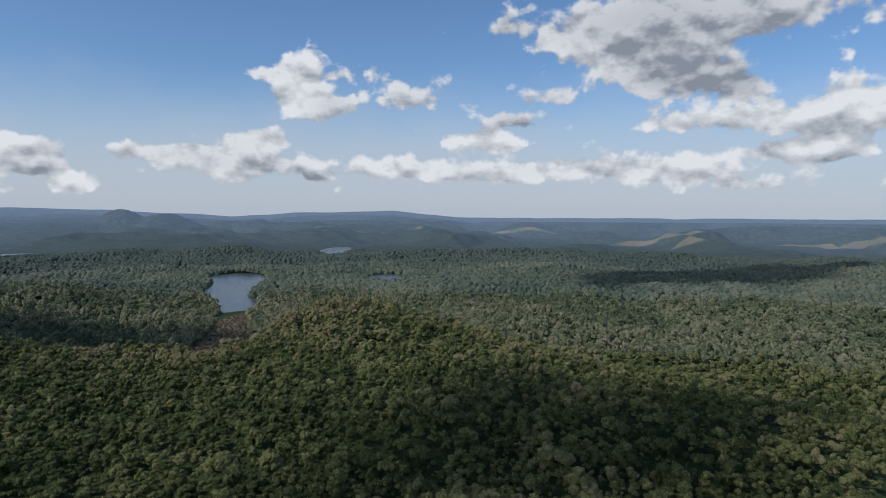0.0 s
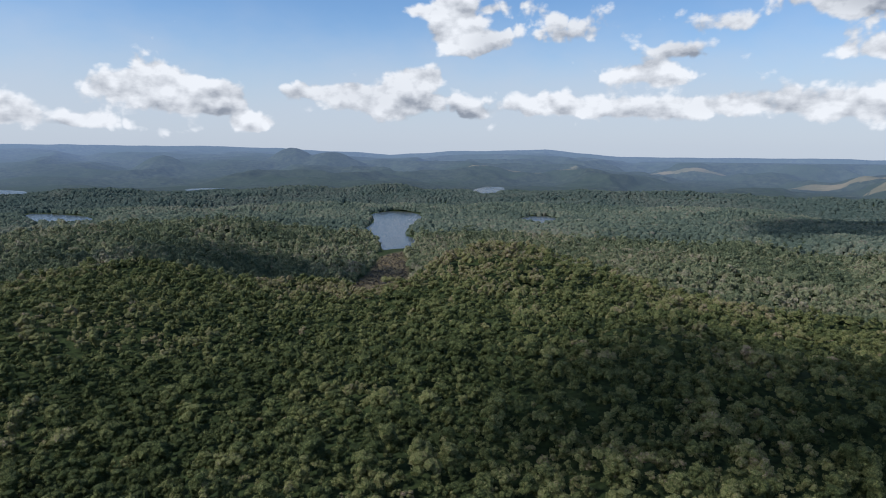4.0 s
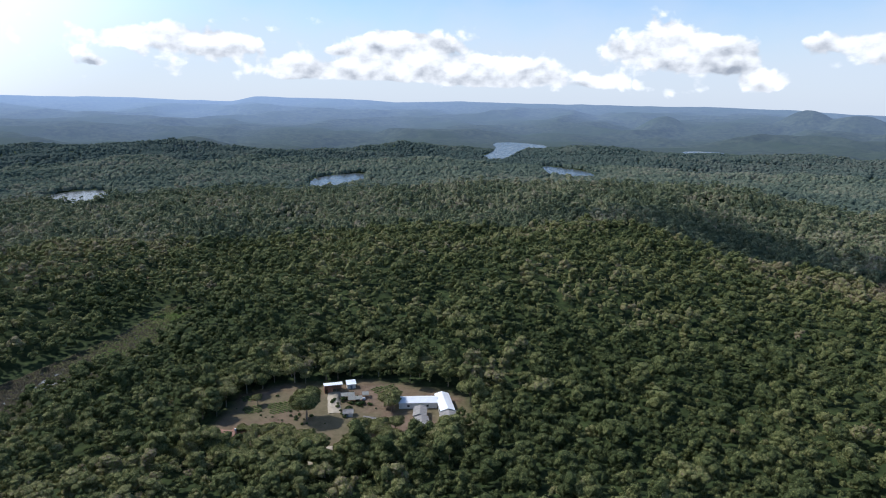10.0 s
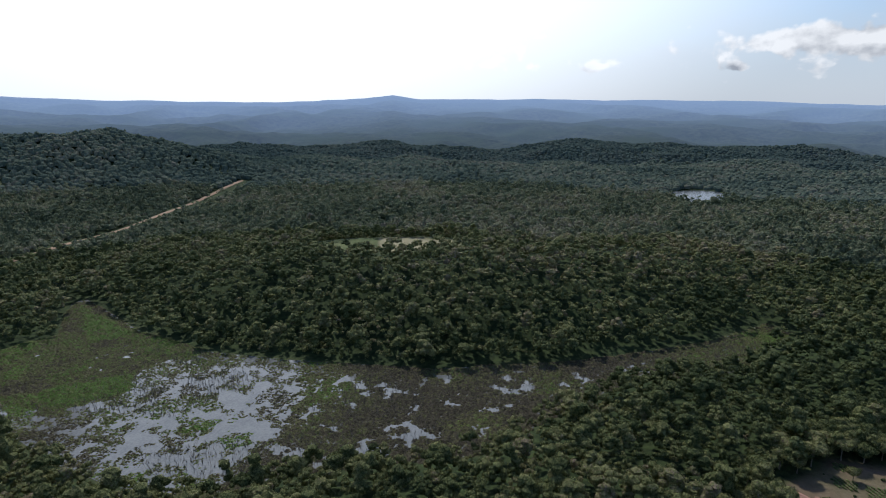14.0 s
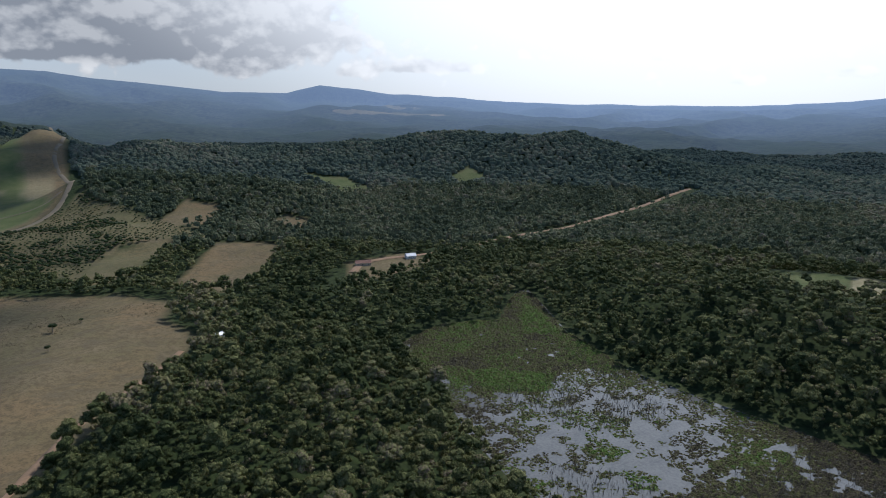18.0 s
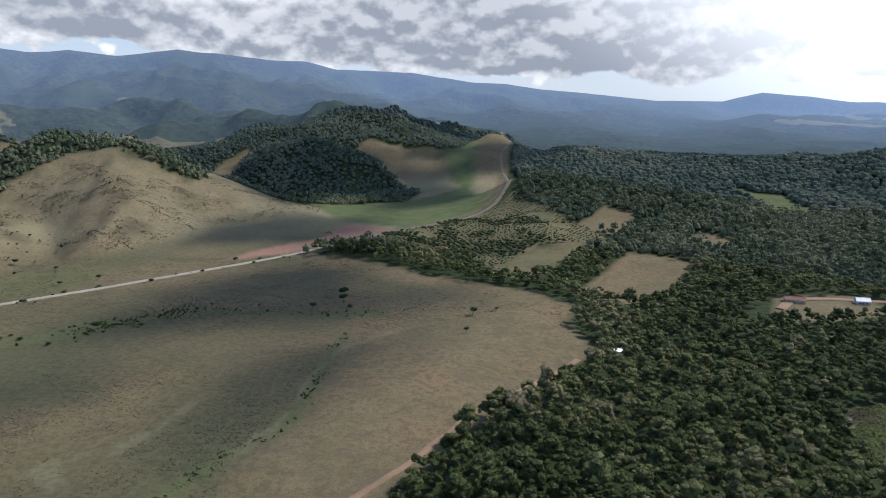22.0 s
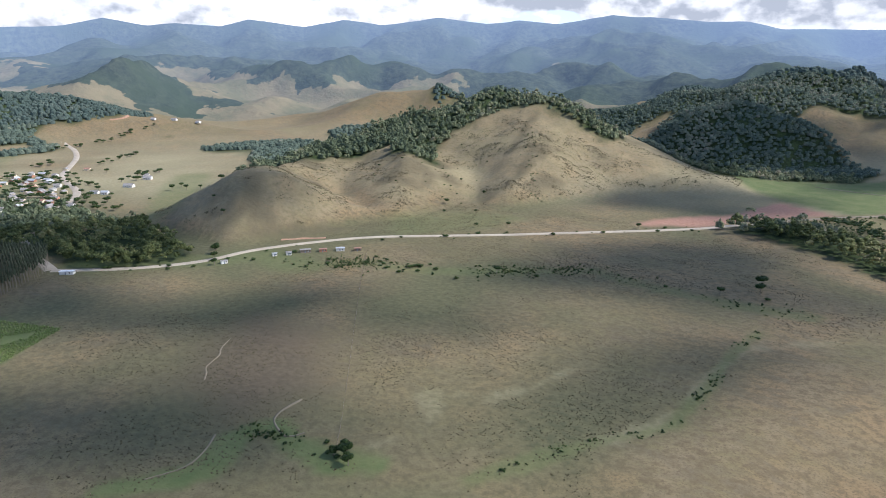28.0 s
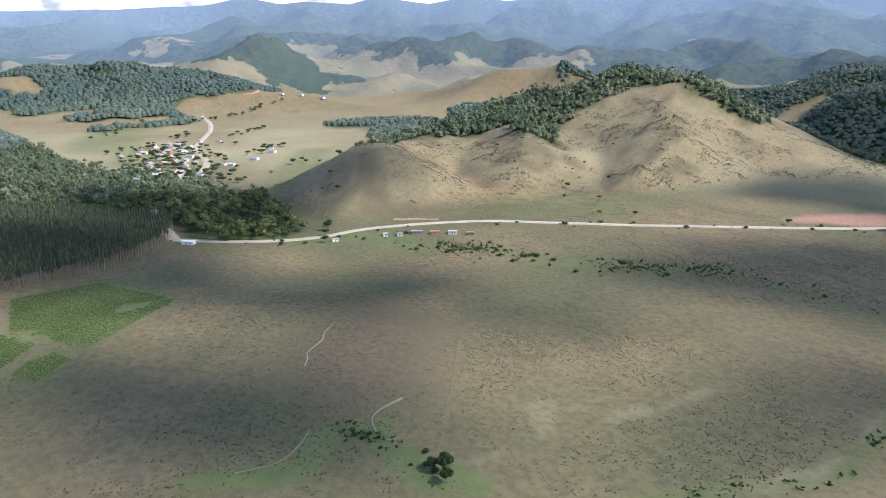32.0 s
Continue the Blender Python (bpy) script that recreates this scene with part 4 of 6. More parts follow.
def wooded(x, y):
    """True where the closed forest stands."""
    d = poly_distance(OPEN, x, y) + 6 * fbm(x, y, 40, 2, 81)
    w = d > 6
    for poly in WOODS:
        w |= poly_distance(poly, x, y) + 10 * fbm(x, y, 50, 2, 83) < 0
    r = np.hypot(x, y)
    far = np.nonzero((r > 1450) & (r < 2150) & ~w)[0]
    w[far] |= high_wood(x[far], y[far], relief(x[far], y[far])) > 0.12
    for line, gap in CUTTINGS:
        w &= line_distance(line, x, y)[0] > gap
    for poly in list(WATERS.values()):
        w &= poly_distance(poly, x, y) > 5
    w &= poly_distance(FARM, x, y) > 3
    for poly in [DELTA, MARSH, GREEN_FIELD, ORCHARD, LODGE] + FIELDS + BARE + HILL_FIELDS:
        w &= poly_distance(poly, x, y) > 2
    return w


def scatter(r0, r1, spacing, rng, chance=1.0):
    n = int((r1 + 60) / (spacing * 0.9)) + 2
    gx, gy = np.meshgrid(np.arange(-n, n + 1), np.arange(-n, n + 1))
    x = (gx + 0.5 * (gy % 2)).ravel() * spacing + rng.uniform(-0.55, 0.55, gx.size) * spacing
    y = gy.ravel() * spacing * 0.9 + rng.uniform(-0.55, 0.55, gx.size) * spacing
    r = np.hypot(x, y + 50)
    az = np.degrees(np.arctan2(-x, y))
    ok = (r >= r0) & (r < r1) & ((az > -48) | (az < -85) | (r < 300)) & (rng.random(gx.size) < chance)
    x, y = x[ok], y[ok]
    ok = wooded(x, y)
    return x[ok], y[ok]


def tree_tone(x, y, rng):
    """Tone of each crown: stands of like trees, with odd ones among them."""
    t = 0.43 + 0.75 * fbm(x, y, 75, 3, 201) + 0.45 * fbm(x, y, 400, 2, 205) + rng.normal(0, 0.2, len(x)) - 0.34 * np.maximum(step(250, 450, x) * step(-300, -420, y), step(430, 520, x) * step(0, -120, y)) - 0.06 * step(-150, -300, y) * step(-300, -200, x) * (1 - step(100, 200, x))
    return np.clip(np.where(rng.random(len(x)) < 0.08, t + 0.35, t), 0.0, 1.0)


def tree_templates(lobes, leaves, count, seed, size=1.0, level=1, keep=-0.35):
    """Trees of unit radius with crowns of several leafy lobes: broad domes, flat umbrellas and tall columns hung with vines."""
    rng = np.random.default_rng(seed)
    base_v, base_f = icosphere(level)
    base_f = base_f[base_v[base_f].mean(1)[:, 2] > keep]
    made = []
    for k in range(count):
        form = k % 5
        m = max(1, int(lobes * (0.7, 1.2, 1.0, 0.8, 1.1)[form] + rng.uniform(0, 1)))
        vs, fs, n = [], [], 0
        lean = rng.normal(0, 0.12, 2)
        stretch = rng.uniform(0.8, 1.25)
        for j in range(m):
            a = 2 * np.pi * (j / m + rng.uniform(-0.08, 0.08)) * (1.0 if m < 6 else 1.9)
            d = math.sqrt((j + 0.35) / m) if m > 1 else 0.0
            if form == 1:        # flat umbrella
                d, up, r = 0.78 * d, 0.35 - 0.22 * d * d + rng.uniform(-0.06, 0.06), rng.uniform(0.24, 0.36)
            elif form == 3:      # column
                d, up, r = 0.34 * d, rng.uniform(-0.75, 0.75), rng.uniform(0.28, 0.42)
            else:                # dome
                d, up, r = 0.66 * d, 0.42 - 0.75 * d * d + rng.uniform(-0.16, 0.16), rng.uniform(0.28, 0.46)
            if m < 3:
                r *= 1.7
            c = np.array([d * math.cos(a) * stretch + lean[0] * up, d * math.sin(a) / stretch + lean[1] * up, up])
            v = base_v * rng.uniform(0.72, 1.22, (len(base_v), 1)) * r * np.array([1, 1, 0.85]) + c
            vs.append(v)
            fs.append(base_f + n)
            n += len(v)
            q = max(1, leaves // m) if leaves else 0
            if q:
                e = rng.normal(size=(q, 3))
                e[:, 2] = np.abs(e[:, 2]) - 0.35
                e /= np.linalg.norm(e, axis=1)[:, None]
                p = c + e * r * rng.uniform(0.85, 1.22, (q, 1))
                s = rng.uniform(0.05, 0.115, (q, 1)) * size
                t1 = np.cross(e, rng.normal(size=(q, 3)))
                t1 /= np.linalg.norm(t1, axis=1)[:, None]
                t2 = np.cross(e, t1) + e * rng.uniform(-0.9, 0.7, (q, 1))
                tri = np.stack([p - t1 * s * 1.1, p + t2 * s * 1.3, p + t1 * s * 1.2 - t2 * s * 0.5], 1)
                vs.append(tri.reshape(-1, 3))
                i = n + np.arange(q) * 3
                fs.append(np.stack([i, i + 1, i + 2], -1))
                n += 3 * q
        made.append((np.concatenate(vs), np.concatenate(fs)))
    return made


def dome_templates(domes, leaves, count, seed):
    """Distant crowns of unit radius: a few rough domes in a huddle, with leafy tufts."""
    rng = np.random.default_rng(seed)
    made = []
    for k in range(count):
        vs, fs, n = [], [], 0
        for j in range(domes):
            r = 1.0 if domes == 1 else rng.uniform(0.5, 0.72)
            a, d = rng.uniform(0, 2 * np.pi), 0.0 if domes == 1 else rng.uniform(0.3, 0.5)
            c = np.array([d * math.cos(a + np.pi * j), d * math.sin(a + np.pi * j), rng.uniform(-0.15, 0.1)])
            rings = []
            for rad, up in ((1.0, -0.75), (0.74, 0.30)):
                t = 2 * np.pi * (np.arange(6) + rng.uniform(-0.25, 0.25, 6) + 0.5 * (rad < 1)) / 6
                q = rad * rng.uniform(0.78, 1.18, 6)
                rings.append(np.stack([q * np.cos(t), q * np.sin(t), up + rng.uniform(-0.14, 0.14, 6)], -1))
            v = np.concatenate(rings + [np.array([[rng.normal(0, 0.1), rng.normal(0, 0.1), rng.uniform(0.6, 0.85)]])]) * r + c
            i = np.arange(6)
            i2 = (i + 1) % 6
            f = [np.stack([i, i2, i + 6], -1), np.stack([i2, i2 + 6, i + 6], -1), np.stack([i + 6, i2 + 6, 0 * i + 12], -1)]
            vs.append(v)
            fs.append(np.concatenate(f) + n)
            n += len(v)
        if leaves:
            e = rng.normal(size=(leaves, 3))
            e[:, 2] = np.abs(e[:, 2])
            e /= np.linalg.norm(e, axis=1)[:, None]
            p = e * np.array([0.85, 0.85, 0.62]) * rng.uniform(0.8, 1.1, (leaves, 1))
            q = p[:, None] + rng.normal(0, 0.17, (leaves, 3, 3))
            vs.append(q.reshape(-1, 3))
            i = n + np.arange(leaves) * 3
            fs.append(np.stack([i, i + 1, i + 2], -1))
        made.append((np.concatenate(vs), np.concatenate(fs)))
    return made


def build_forest():
    rng = np.random.default_rng(5)
    # name, from, to, spacing, lobes, leaves, leaf size, material, radius from and to, height from and to
    layers = (("inner_forest", 0, 140, 6.6, 2, 0, 1.0, LEAF, (3.4, 6.0), (6.0, 11.0)),
              ("near_forest", 140, 430, 6.3, 5, 110, 0.95, LEAF, (2.3, 5.8), (5.0, 10.5)),
              ("tall_trees", 140, 430, 17.0, 13, 230, 0.7, LEAF, (4.6, 8.4), (9.0, 13.0)),
              ("middle_forest", 430, 740, 7.2, 3, 30, 1.25, LEAF, (2.6, 6.0), (5.0, 11.0)),
              ("middle_tall_trees", 430, 740, 20.0, 9, 56, 1.0, LEAF, (4.8, 8.8), (9.0, 13.0)),
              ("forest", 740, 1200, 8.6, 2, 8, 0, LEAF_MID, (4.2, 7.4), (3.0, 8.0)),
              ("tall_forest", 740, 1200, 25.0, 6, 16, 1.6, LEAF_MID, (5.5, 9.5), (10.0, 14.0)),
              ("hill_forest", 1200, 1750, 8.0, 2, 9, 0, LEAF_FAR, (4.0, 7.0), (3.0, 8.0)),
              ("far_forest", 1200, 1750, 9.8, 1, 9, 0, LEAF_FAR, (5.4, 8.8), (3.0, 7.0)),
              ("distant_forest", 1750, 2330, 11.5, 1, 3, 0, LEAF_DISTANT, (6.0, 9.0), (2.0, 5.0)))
    for k, (name, r0, r1, spacing, lobes, leaves, size, leaf, span, tall) in enumerate(layers):
        x, y = scatter(r0, r1, spacing, rng)
        if name in ("hill_forest", "far_forest"):
            near_side = (x > -120) & (x < 900) & (y < 0)
            x, y = (q[near_side == (name == "hill_forest")] for q in (x, y))
        z = relief(x, y)
        big = rng.beta(1.2, 2.4, len(x))
        radius = span[0] + (span[1] - span[0]) * big
        height = tall[0] + (tall[1] - tall[0]) * (0.55 * big + 0.45 * rng.random(len(x))) + 5.0 * fbm(x, y, 38, 3, 211) + 5.0 * fbm(x, y, 110, 2, 213)
        forms = tree_templates(lobes, leaves, 15, 7 + k, size, keep=-0.35 if r1 < 800 else -0.1) if size else dome_templates(lobes, leaves, 18, 7 + k)
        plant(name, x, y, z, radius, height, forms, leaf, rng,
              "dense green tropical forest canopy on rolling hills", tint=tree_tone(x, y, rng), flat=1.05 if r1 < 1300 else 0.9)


build_forest()

# ---- water ----
WATER, wt, wb = material("water")
wb.inputs["Base Color"].default_value = (0.060, 0.068, 0.066, 1)
wb.inputs["Roughness"].default_value = 0.22
wb.inputs["Specular IOR Level"].default_value = 0.32
ripple, ripple_bump, water_at = wt.nodes.new("ShaderNodeTexNoise"), wt.nodes.new("ShaderNodeBump"), wt.nodes.new("ShaderNodeTexCoord")
ripple.inputs["Scale"].default_value, ripple.inputs["Detail"].default_value = 0.5, 4
ripple_bump.inputs["Strength"].default_value, ripple_bump.inputs["Distance"].default_value = 0.5, 0.5
wt.links.new(water_at.outputs["Object"], ripple.inputs["Vector"])
wt.links.new(ripple.outputs["Fac"], ripple_bump.inputs["Height"])
wt.links.new(ripple_bump.outputs[0], wb.inputs["Normal"])


# base colour lifted to stand in for bright sky reflected in the marsh
SHALLOWS = plain("sky_toned_shallows", (0.16, 0.16, 0.15), (0.11, 0.115, 0.11), 0.08, 0.10, bump=0.15, dist=0.1)


def build_water(name, poly, z, mat=WATER, label="calm grey-blue lake between forested banks", category="lake"):
    bm = bmesh.new()
    bm.faces.new([bm.verts.new((x, y, z)) for x, y in poly])
    me = bpy.data.meshes.new(name)
    bm.to_mesh(me)
    bm.free()
    me.materials.append(mat)
    return tagged(new(name, me), label, category, kind="structure")


for lake_name, lake in WATERS.items():
    build_water("water_" + lake_name, lake, WATER_Z + 0.1)

# ---- parts ----


def part(name, bm, mat, parent, label=""):
    me = bpy.data.meshes.new(name)
    bm.to_mesh(me)
    bm.free()
    me.materials.append(mat)
    ob = new(name, me)
    ob.parent = parent
    return tagged(ob, label)


def thing(name, m, label, category, group=""):
    ob = new(name)
    ob.empty_display_size = 0.5
    ob.matrix_world = m
    return tagged(ob, label, category, group)


def block(x0, y0, z0, x1, y1, z1, bm=None):
    """A box between two corners."""
    bm = bm or bmesh.new()
    v = [bm.verts.new(p) for p in ((x0, y0, z0), (x1, y0, z0), (x1, y1, z0), (x0, y1, z0), (x0, y0, z1), (x1, y0, z1), (x1, y1, z1), (x0, y1, z1))]
    for f in ((3, 2, 1, 0), (4, 5, 6, 7), (0, 1, 5, 4), (1, 2, 6, 5), (2, 3, 7, 6), (3, 0, 4, 7)):
        bm.faces.new([v[i] for i in f])
    return bm


def slab(corners, thick, bm=None):
    """A plate of even thickness below the corners."""
    bm = bm or bmesh.new()
    top = [bm.verts.new(c) for c in corners]
    low = [bm.verts.new((c[0], c[1], c[2] - thick)) for c in corners]
    bm.faces.new(top)
    bm.faces.new(low[::-1])
    n = len(top)
    for i in range(n):
        bm.faces.new([top[i], low[i], low[(i + 1) % n], top[(i + 1) % n]])
    bmesh.ops.recalc_face_normals(bm, faces=bm.faces)
    return bm


def tube(points, sides=6, bm=None):
    """A tapered stem through (x, y, z, radius)."""
    bm = bm or bmesh.new()
    rings = []
    for x, y, z, r in points:
        rings.append([bm.verts.new((x + r * math.cos(2 * math.pi * k / sides), y + r * math.sin(2 * math.pi * k / sides), z)) for k in range(sides)])
    for a, b in zip(rings, rings[1:]):
        for k in range(sides):
            bm.faces.new([a[k], a[(k + 1) % sides], b[(k + 1) % sides], b[k]])
    bm.faces.new(rings[-1])
    bm.faces.new(rings[0][::-1])
    return bm


# ---- roads and tracks ----
GRAVEL = plain("gravel_road", (0.40, 0.34, 0.255), (0.30, 0.255, 0.19), 0.05, 0.95, bump=0.3)
TRACK = plain("orange_dirt", (0.31, 0.195, 0.115), (0.23, 0.15, 0.088), 0.08, 0.95, bump=0.4)
PATHWAY = plain("trodden_earth", (0.20, 0.162, 0.108), (0.15, 0.124, 0.082), 0.1, 0.95, bump=0.3)


def smooth_line(points, pace=6.0):
    """A soft curve through the points, at even steps."""
    p = np.array(points, float)
    p = np.concatenate([[2 * p[0] - p[1]], p, [2 * p[-1] - p[-2]]])
    out = []
    for i in range(1, len(p) - 2):
        n = max(2, int(np.hypot(*(p[i + 1] - p[i])) / pace))
        for u in np.linspace(0, 1, n, endpoint=False):
            out.append(0.5 * (2 * p[i] + (p[i + 1] - p[i - 1]) * u + (2 * p[i - 1] - 5 * p[i] + 4 * p[i + 1] - p[i + 2]) * u ** 2
                              + (3 * p[i] - p[i - 1] - 3 * p[i + 1] + p[i + 2]) * u ** 3))
    out.append(p[-2])
    return np.array(out)


def ribbon(name, points, width, mat, label, lift=0.35, ragged=0.0, category="road", pace=6.0):
    """A road laid over the land, with a low crown and sloping edges."""
    c = smooth_line(points, pace)
    t = np.gradient(c, axis=0)
    t /= np.linalg.norm(t, axis=1)[:, None]
    n = np.stack([-t[:, 1], t[:, 0]], -1)
    cols = []
    for k, off, drop in ((0, -0.62, -0.5), (1, -0.5, 0.0), (2, 0.0, 0.08), (3, 0.5, 0.0), (4, 0.62, -0.5)):
        w = width * (1 + ragged * fbm(c[:, 0] + 40 * k, c[:, 1], 14, 3, 301 + k))
        q = c + n * (off * w)[:, None]
        cols.append(np.concatenate([q, (np.maximum(relief(q[:, 0], q[:, 1]), relief(c[:, 0], c[:, 1]) - 0.6) + lift + drop)[:, None]], 1))
    v = np.stack(cols, 1)
    m = len(c)
    i = np.arange(m - 1)[:, None] * 5 + np.arange(4)[None]
    f = np.stack([i, i + 1, i + 6, i + 5], -1).reshape(-1, 4)[:, ::-1]
    ob = mesh_object(name, v.reshape(-1, 3), f, mat, smooth=True)
    return tagged(ob, label, category, kind="structure")


ribbon("road_main", [(531, -306), (485, -350), (458, -396), (452, -446), (431, -498), (396, -550), (338, -598), (221, -705), (136, -793), (104, -835)], 6.5, GRAVEL,
       "pale unpaved gravel road across the pasture")
ribbon("road_north", [(104, -835), (29, -935), (-85, -1045), (-132, -1127), (-160, -1250), (-166, -1370), (-160, -1574), (-215, -1860), (-210, -2259)], 6.5, PATHWAY,
       "grey road climbing between wooded slopes", lift=0.6)
ribbon("road_village", [(531, -306), (640, -330), (760, -400), (815, -445), (885, -488), (1023, -529), (1100, -570), (1242, -650), (1380, -710), (1496, -740)], 8, GRAVEL,
       "pale dirt road through the village", lift=0.5)
ribbon("road_forest", [(-318, -572), (-345, -600), (-377, -606), (-420, -602), (-508, -597), (-613, -618), (-723, -632), (-862, -661), (-1096, -700)], 7, TRACK,
       "straight ochre dirt road cut through the forest", lift=0.8)
ribbon("track_forest_edge", [(25, -274), (-10, -313), (-29, -342), (-49, -374), (-74, -403), (-103, -434), (-123, -459)], 3.6, TRACK,
       "orange dirt track along the edge of the forest", lift=0.25, ragged=0.5, pace=3)
ribbon("track_pasture", [(263, -267), (270, -273), (276, -277), (283, -290), (290, -296), (298, -308)], 0.7, PATHWAY, "trodden cattle path over the pasture", lift=0.2, ragged=1.4, category="path", pace=3)
ribbon("track_hollow", [(207, -284), (206, -270), (201, -262), (187, -257), (183, -264)], 1.0, PATHWAY, "trodden cattle path over the pasture", lift=0.2, ragged=1.4, category="path", pace=3)
ribbon("track_swale", [(207, -203), (202, -217), (206, -229), (213, -239)], 0.7, PATHWAY, "trodden cattle path over the pasture", lift=0.2, ragged=1.4, category="path", pace=3)
ribbon("track_farm", [(-229, 104), (-228, 112), (-226, 121), (-222, 131), (-220, 142)], 3.6, GRAVEL, "dirt track into the farm yard", lift=0.2, ragged=0.3, pace=3)
ribbon("track_farm_lower", [(-220, 106), (-218, 115), (-216, 122), (-212, 131), (-208, 142)], 3.2, GRAVEL, "dirt track into the farm yard", lift=0.2, ragged=0.3, pace=3)
ribbon("drive_barn", [(-279, 154), (-272, 150), (-264, 146), (-256, 142)], 6.5, GRAVEL, "pale earth drive in front of the barn", lift=0.2, ragged=0.6, pace=2)
ribbon("stream", [(90, -1150), (64, -1142), (5, -1121), (-51, -1112), (-98, -1119), (-125, -1135)], 2.5, PATHWAY, "pale sandy bed of a meadow stream", lift=0.3, ragged=0.6, category="stream")

# ---- marsh ----
REED = foliage("marsh_plants", (0.082, 0.070, 0.046), (0.130, 0.128, 0.054), (0.118, 0.155, 0.042), scale=0.5, dry=(0.120, 0.200, 0.042), gloss=0.05)
TWIG = plain("dead_twigs", (0.22, 0.19, 0.16), (0.15, 0.13, 0.105), 0.3, 0.9, bump=0)


def build_marsh():
    build_water("water_marsh", MARSH, 0.22, SHALLOWS, "still water of a shallow marsh in a pale sky tone", "marsh")
    rng = np.random.default_rng(11)
    n = 190000
    x, y = rng.uniform(-520, -200, n), rng.uniform(-435, 140, n)
    inside = poly_distance(MARSH, x, y)
    meadow = mask_of(MARSH_MEADOW, x, y, 8, 10)
    lawn = np.max([mask_of(poly, x, y, 3, 6) for poly in MARSH_LAWNS], 0)
    pool = (1 - meadow) * step(-130, -190, y)
    mud = (1 - pool) * (1 - meadow)
    veg = 0.30 + 0.9 * fbm(x, y, 24, 3, 401) + 1.5 * fbm(x, y, 7, 3, 403) + 0.9 * meadow + lawn + 0.12 * pool * step(-290, -350, x) + 0.46 * mud + 0.5 * step(-22, -4, inside)
    keep = (inside < -0.5) & (veg > 0.30)
    x, y, veg = x[keep], y[keep], veg[keep]
    r = rng.uniform(0.35, 1.25, len(x)) * (0.6 + 0.6 * veg) * (1.6 - 0.7 * pool[keep] + 0.5 * meadow[keep])
    green = 0.36 + 0.8 * fbm(x, y, 30, 3, 411) + (0.18 * meadow + 0.55 * lawn - 0.16 * mud)[keep] + 0.4 * step(20, 90, y)
    k = np.arange(5)
    ang = 2 * np.pi * k / 5
    rad = r[:, None] * rng.uniform(0.5, 1.35, (len(x), 5))
    ring = np.stack([x[:, None] + np.cos(ang) * rad * 1.15, y[:, None] + np.sin(ang) * rad, np.full_like(rad, 0.2)], -1)
    tip = np.stack([x, y, 0.26 + r * rng.uniform(0.12, 0.5, len(x))], -1)[:, None]
    v = np.concatenate([ring, tip], 1)
    f = np.stack([k, (k + 1) % 5, np.full(5, 5)], -1)
    f = (f[None] + (np.arange(len(x)) * 6)[:, None, None]).reshape(-1, 3)
    ob = mesh_object("marsh_plants", v.reshape(-1, 3), f, REED)
    point_attribute(ob, "tint", np.repeat(np.clip(green + rng.normal(0, 0.13, len(x)), 0, 1), 6))
    tagged(ob, "olive and brown reeds and floating grass in shallow water", "reeds", kind="stuff")
    n = 22000
    x, y = rng.uniform(-470, -210, n), rng.uniform(-310, 110, n)
    keep = (poly_distance(MARSH, x, y) < -3) & (fbm(x, y, 45, 3, 421) + 0.35 * np.exp(-(((x + 310) / 50) ** 2 + ((y + 70) / 60) ** 2)) > 0.08)
    x, y = x[keep], y[keep]
    v, f, b = [], [], 0
    for k in range(3):
        lean = rng.normal(0, 0.5, (len(x), 2))
        h = rng.uniform(1.2, 3.6, len(x))
        a = rng.uniform(0, np.pi, len(x))
        w = 0.09
        dx, dy = np.cos(a) * w, np.sin(a) * w
        q = np.stack([np.stack([x - dx, y - dy, np.full_like(x, 0.1)], -1), np.stack([x + dx, y + dy, np.full_like(x, 0.1)], -1),
                      np.stack([x + lean[:, 0] * h * 0.4, y + lean[:, 1] * h * 0.4, h], -1)], 1)
        v.append(q.reshape(-1, 3))
        f.append((np.arange(len(x)) * 3)[:, None] + np.arange(3)[None] + b)
        b += len(x) * 3
    tagged(mesh_object("dead_shrubs", np.concatenate(v), np.concatenate(f), TWIG), "grey dead twigs standing in the marsh", "shrubs", kind="stuff")


build_marsh()


def build_delta():
    """Bare grey brush on the dry end of the reservoir."""
    rng = np.random.default_rng(12)
    x, y = rng.uniform(-240, -110, 2600), rng.uniform(600, 930, 2600)
    keep = poly_distance(DELTA, x, y) < -2
    x, y = x[keep], y[keep]
    z = relief(x, y)
    plant("delta_brush", x, y, z, rng.uniform(0.8, 2.0, len(x)), rng.uniform(0.4, 1.3, len(x)), crown_templates(1, 10, 4, 31), BRUSH, rng, "grey-brown leafless brush on the dry lake end")


BRUSH = foliage("dry_brush", (0.09, 0.075, 0.055), (0.14, 0.12, 0.09), (0.18, 0.155, 0.12), dry=(0.2, 0.18, 0.15))
build_delta()

# ---- plantation, orchard and hedges ----
EUCA = foliage("eucalypt_leaves", (0.072, 0.091, 0.052), (0.107, 0.127, 0.072), (0.140, 0.153, 0.091), dry=(0.169, 0.163, 0.111))
BUSH = foliage("bush_leaves", (0.022, 0.045, 0.012), (0.045, 0.08, 0.02), (0.085, 0.12, 0.03))
BARK = plain("pale_bark", (0.26, 0.22, 0.17), (0.16, 0.13, 0.10), 2.0, 0.9, bump=0.3)


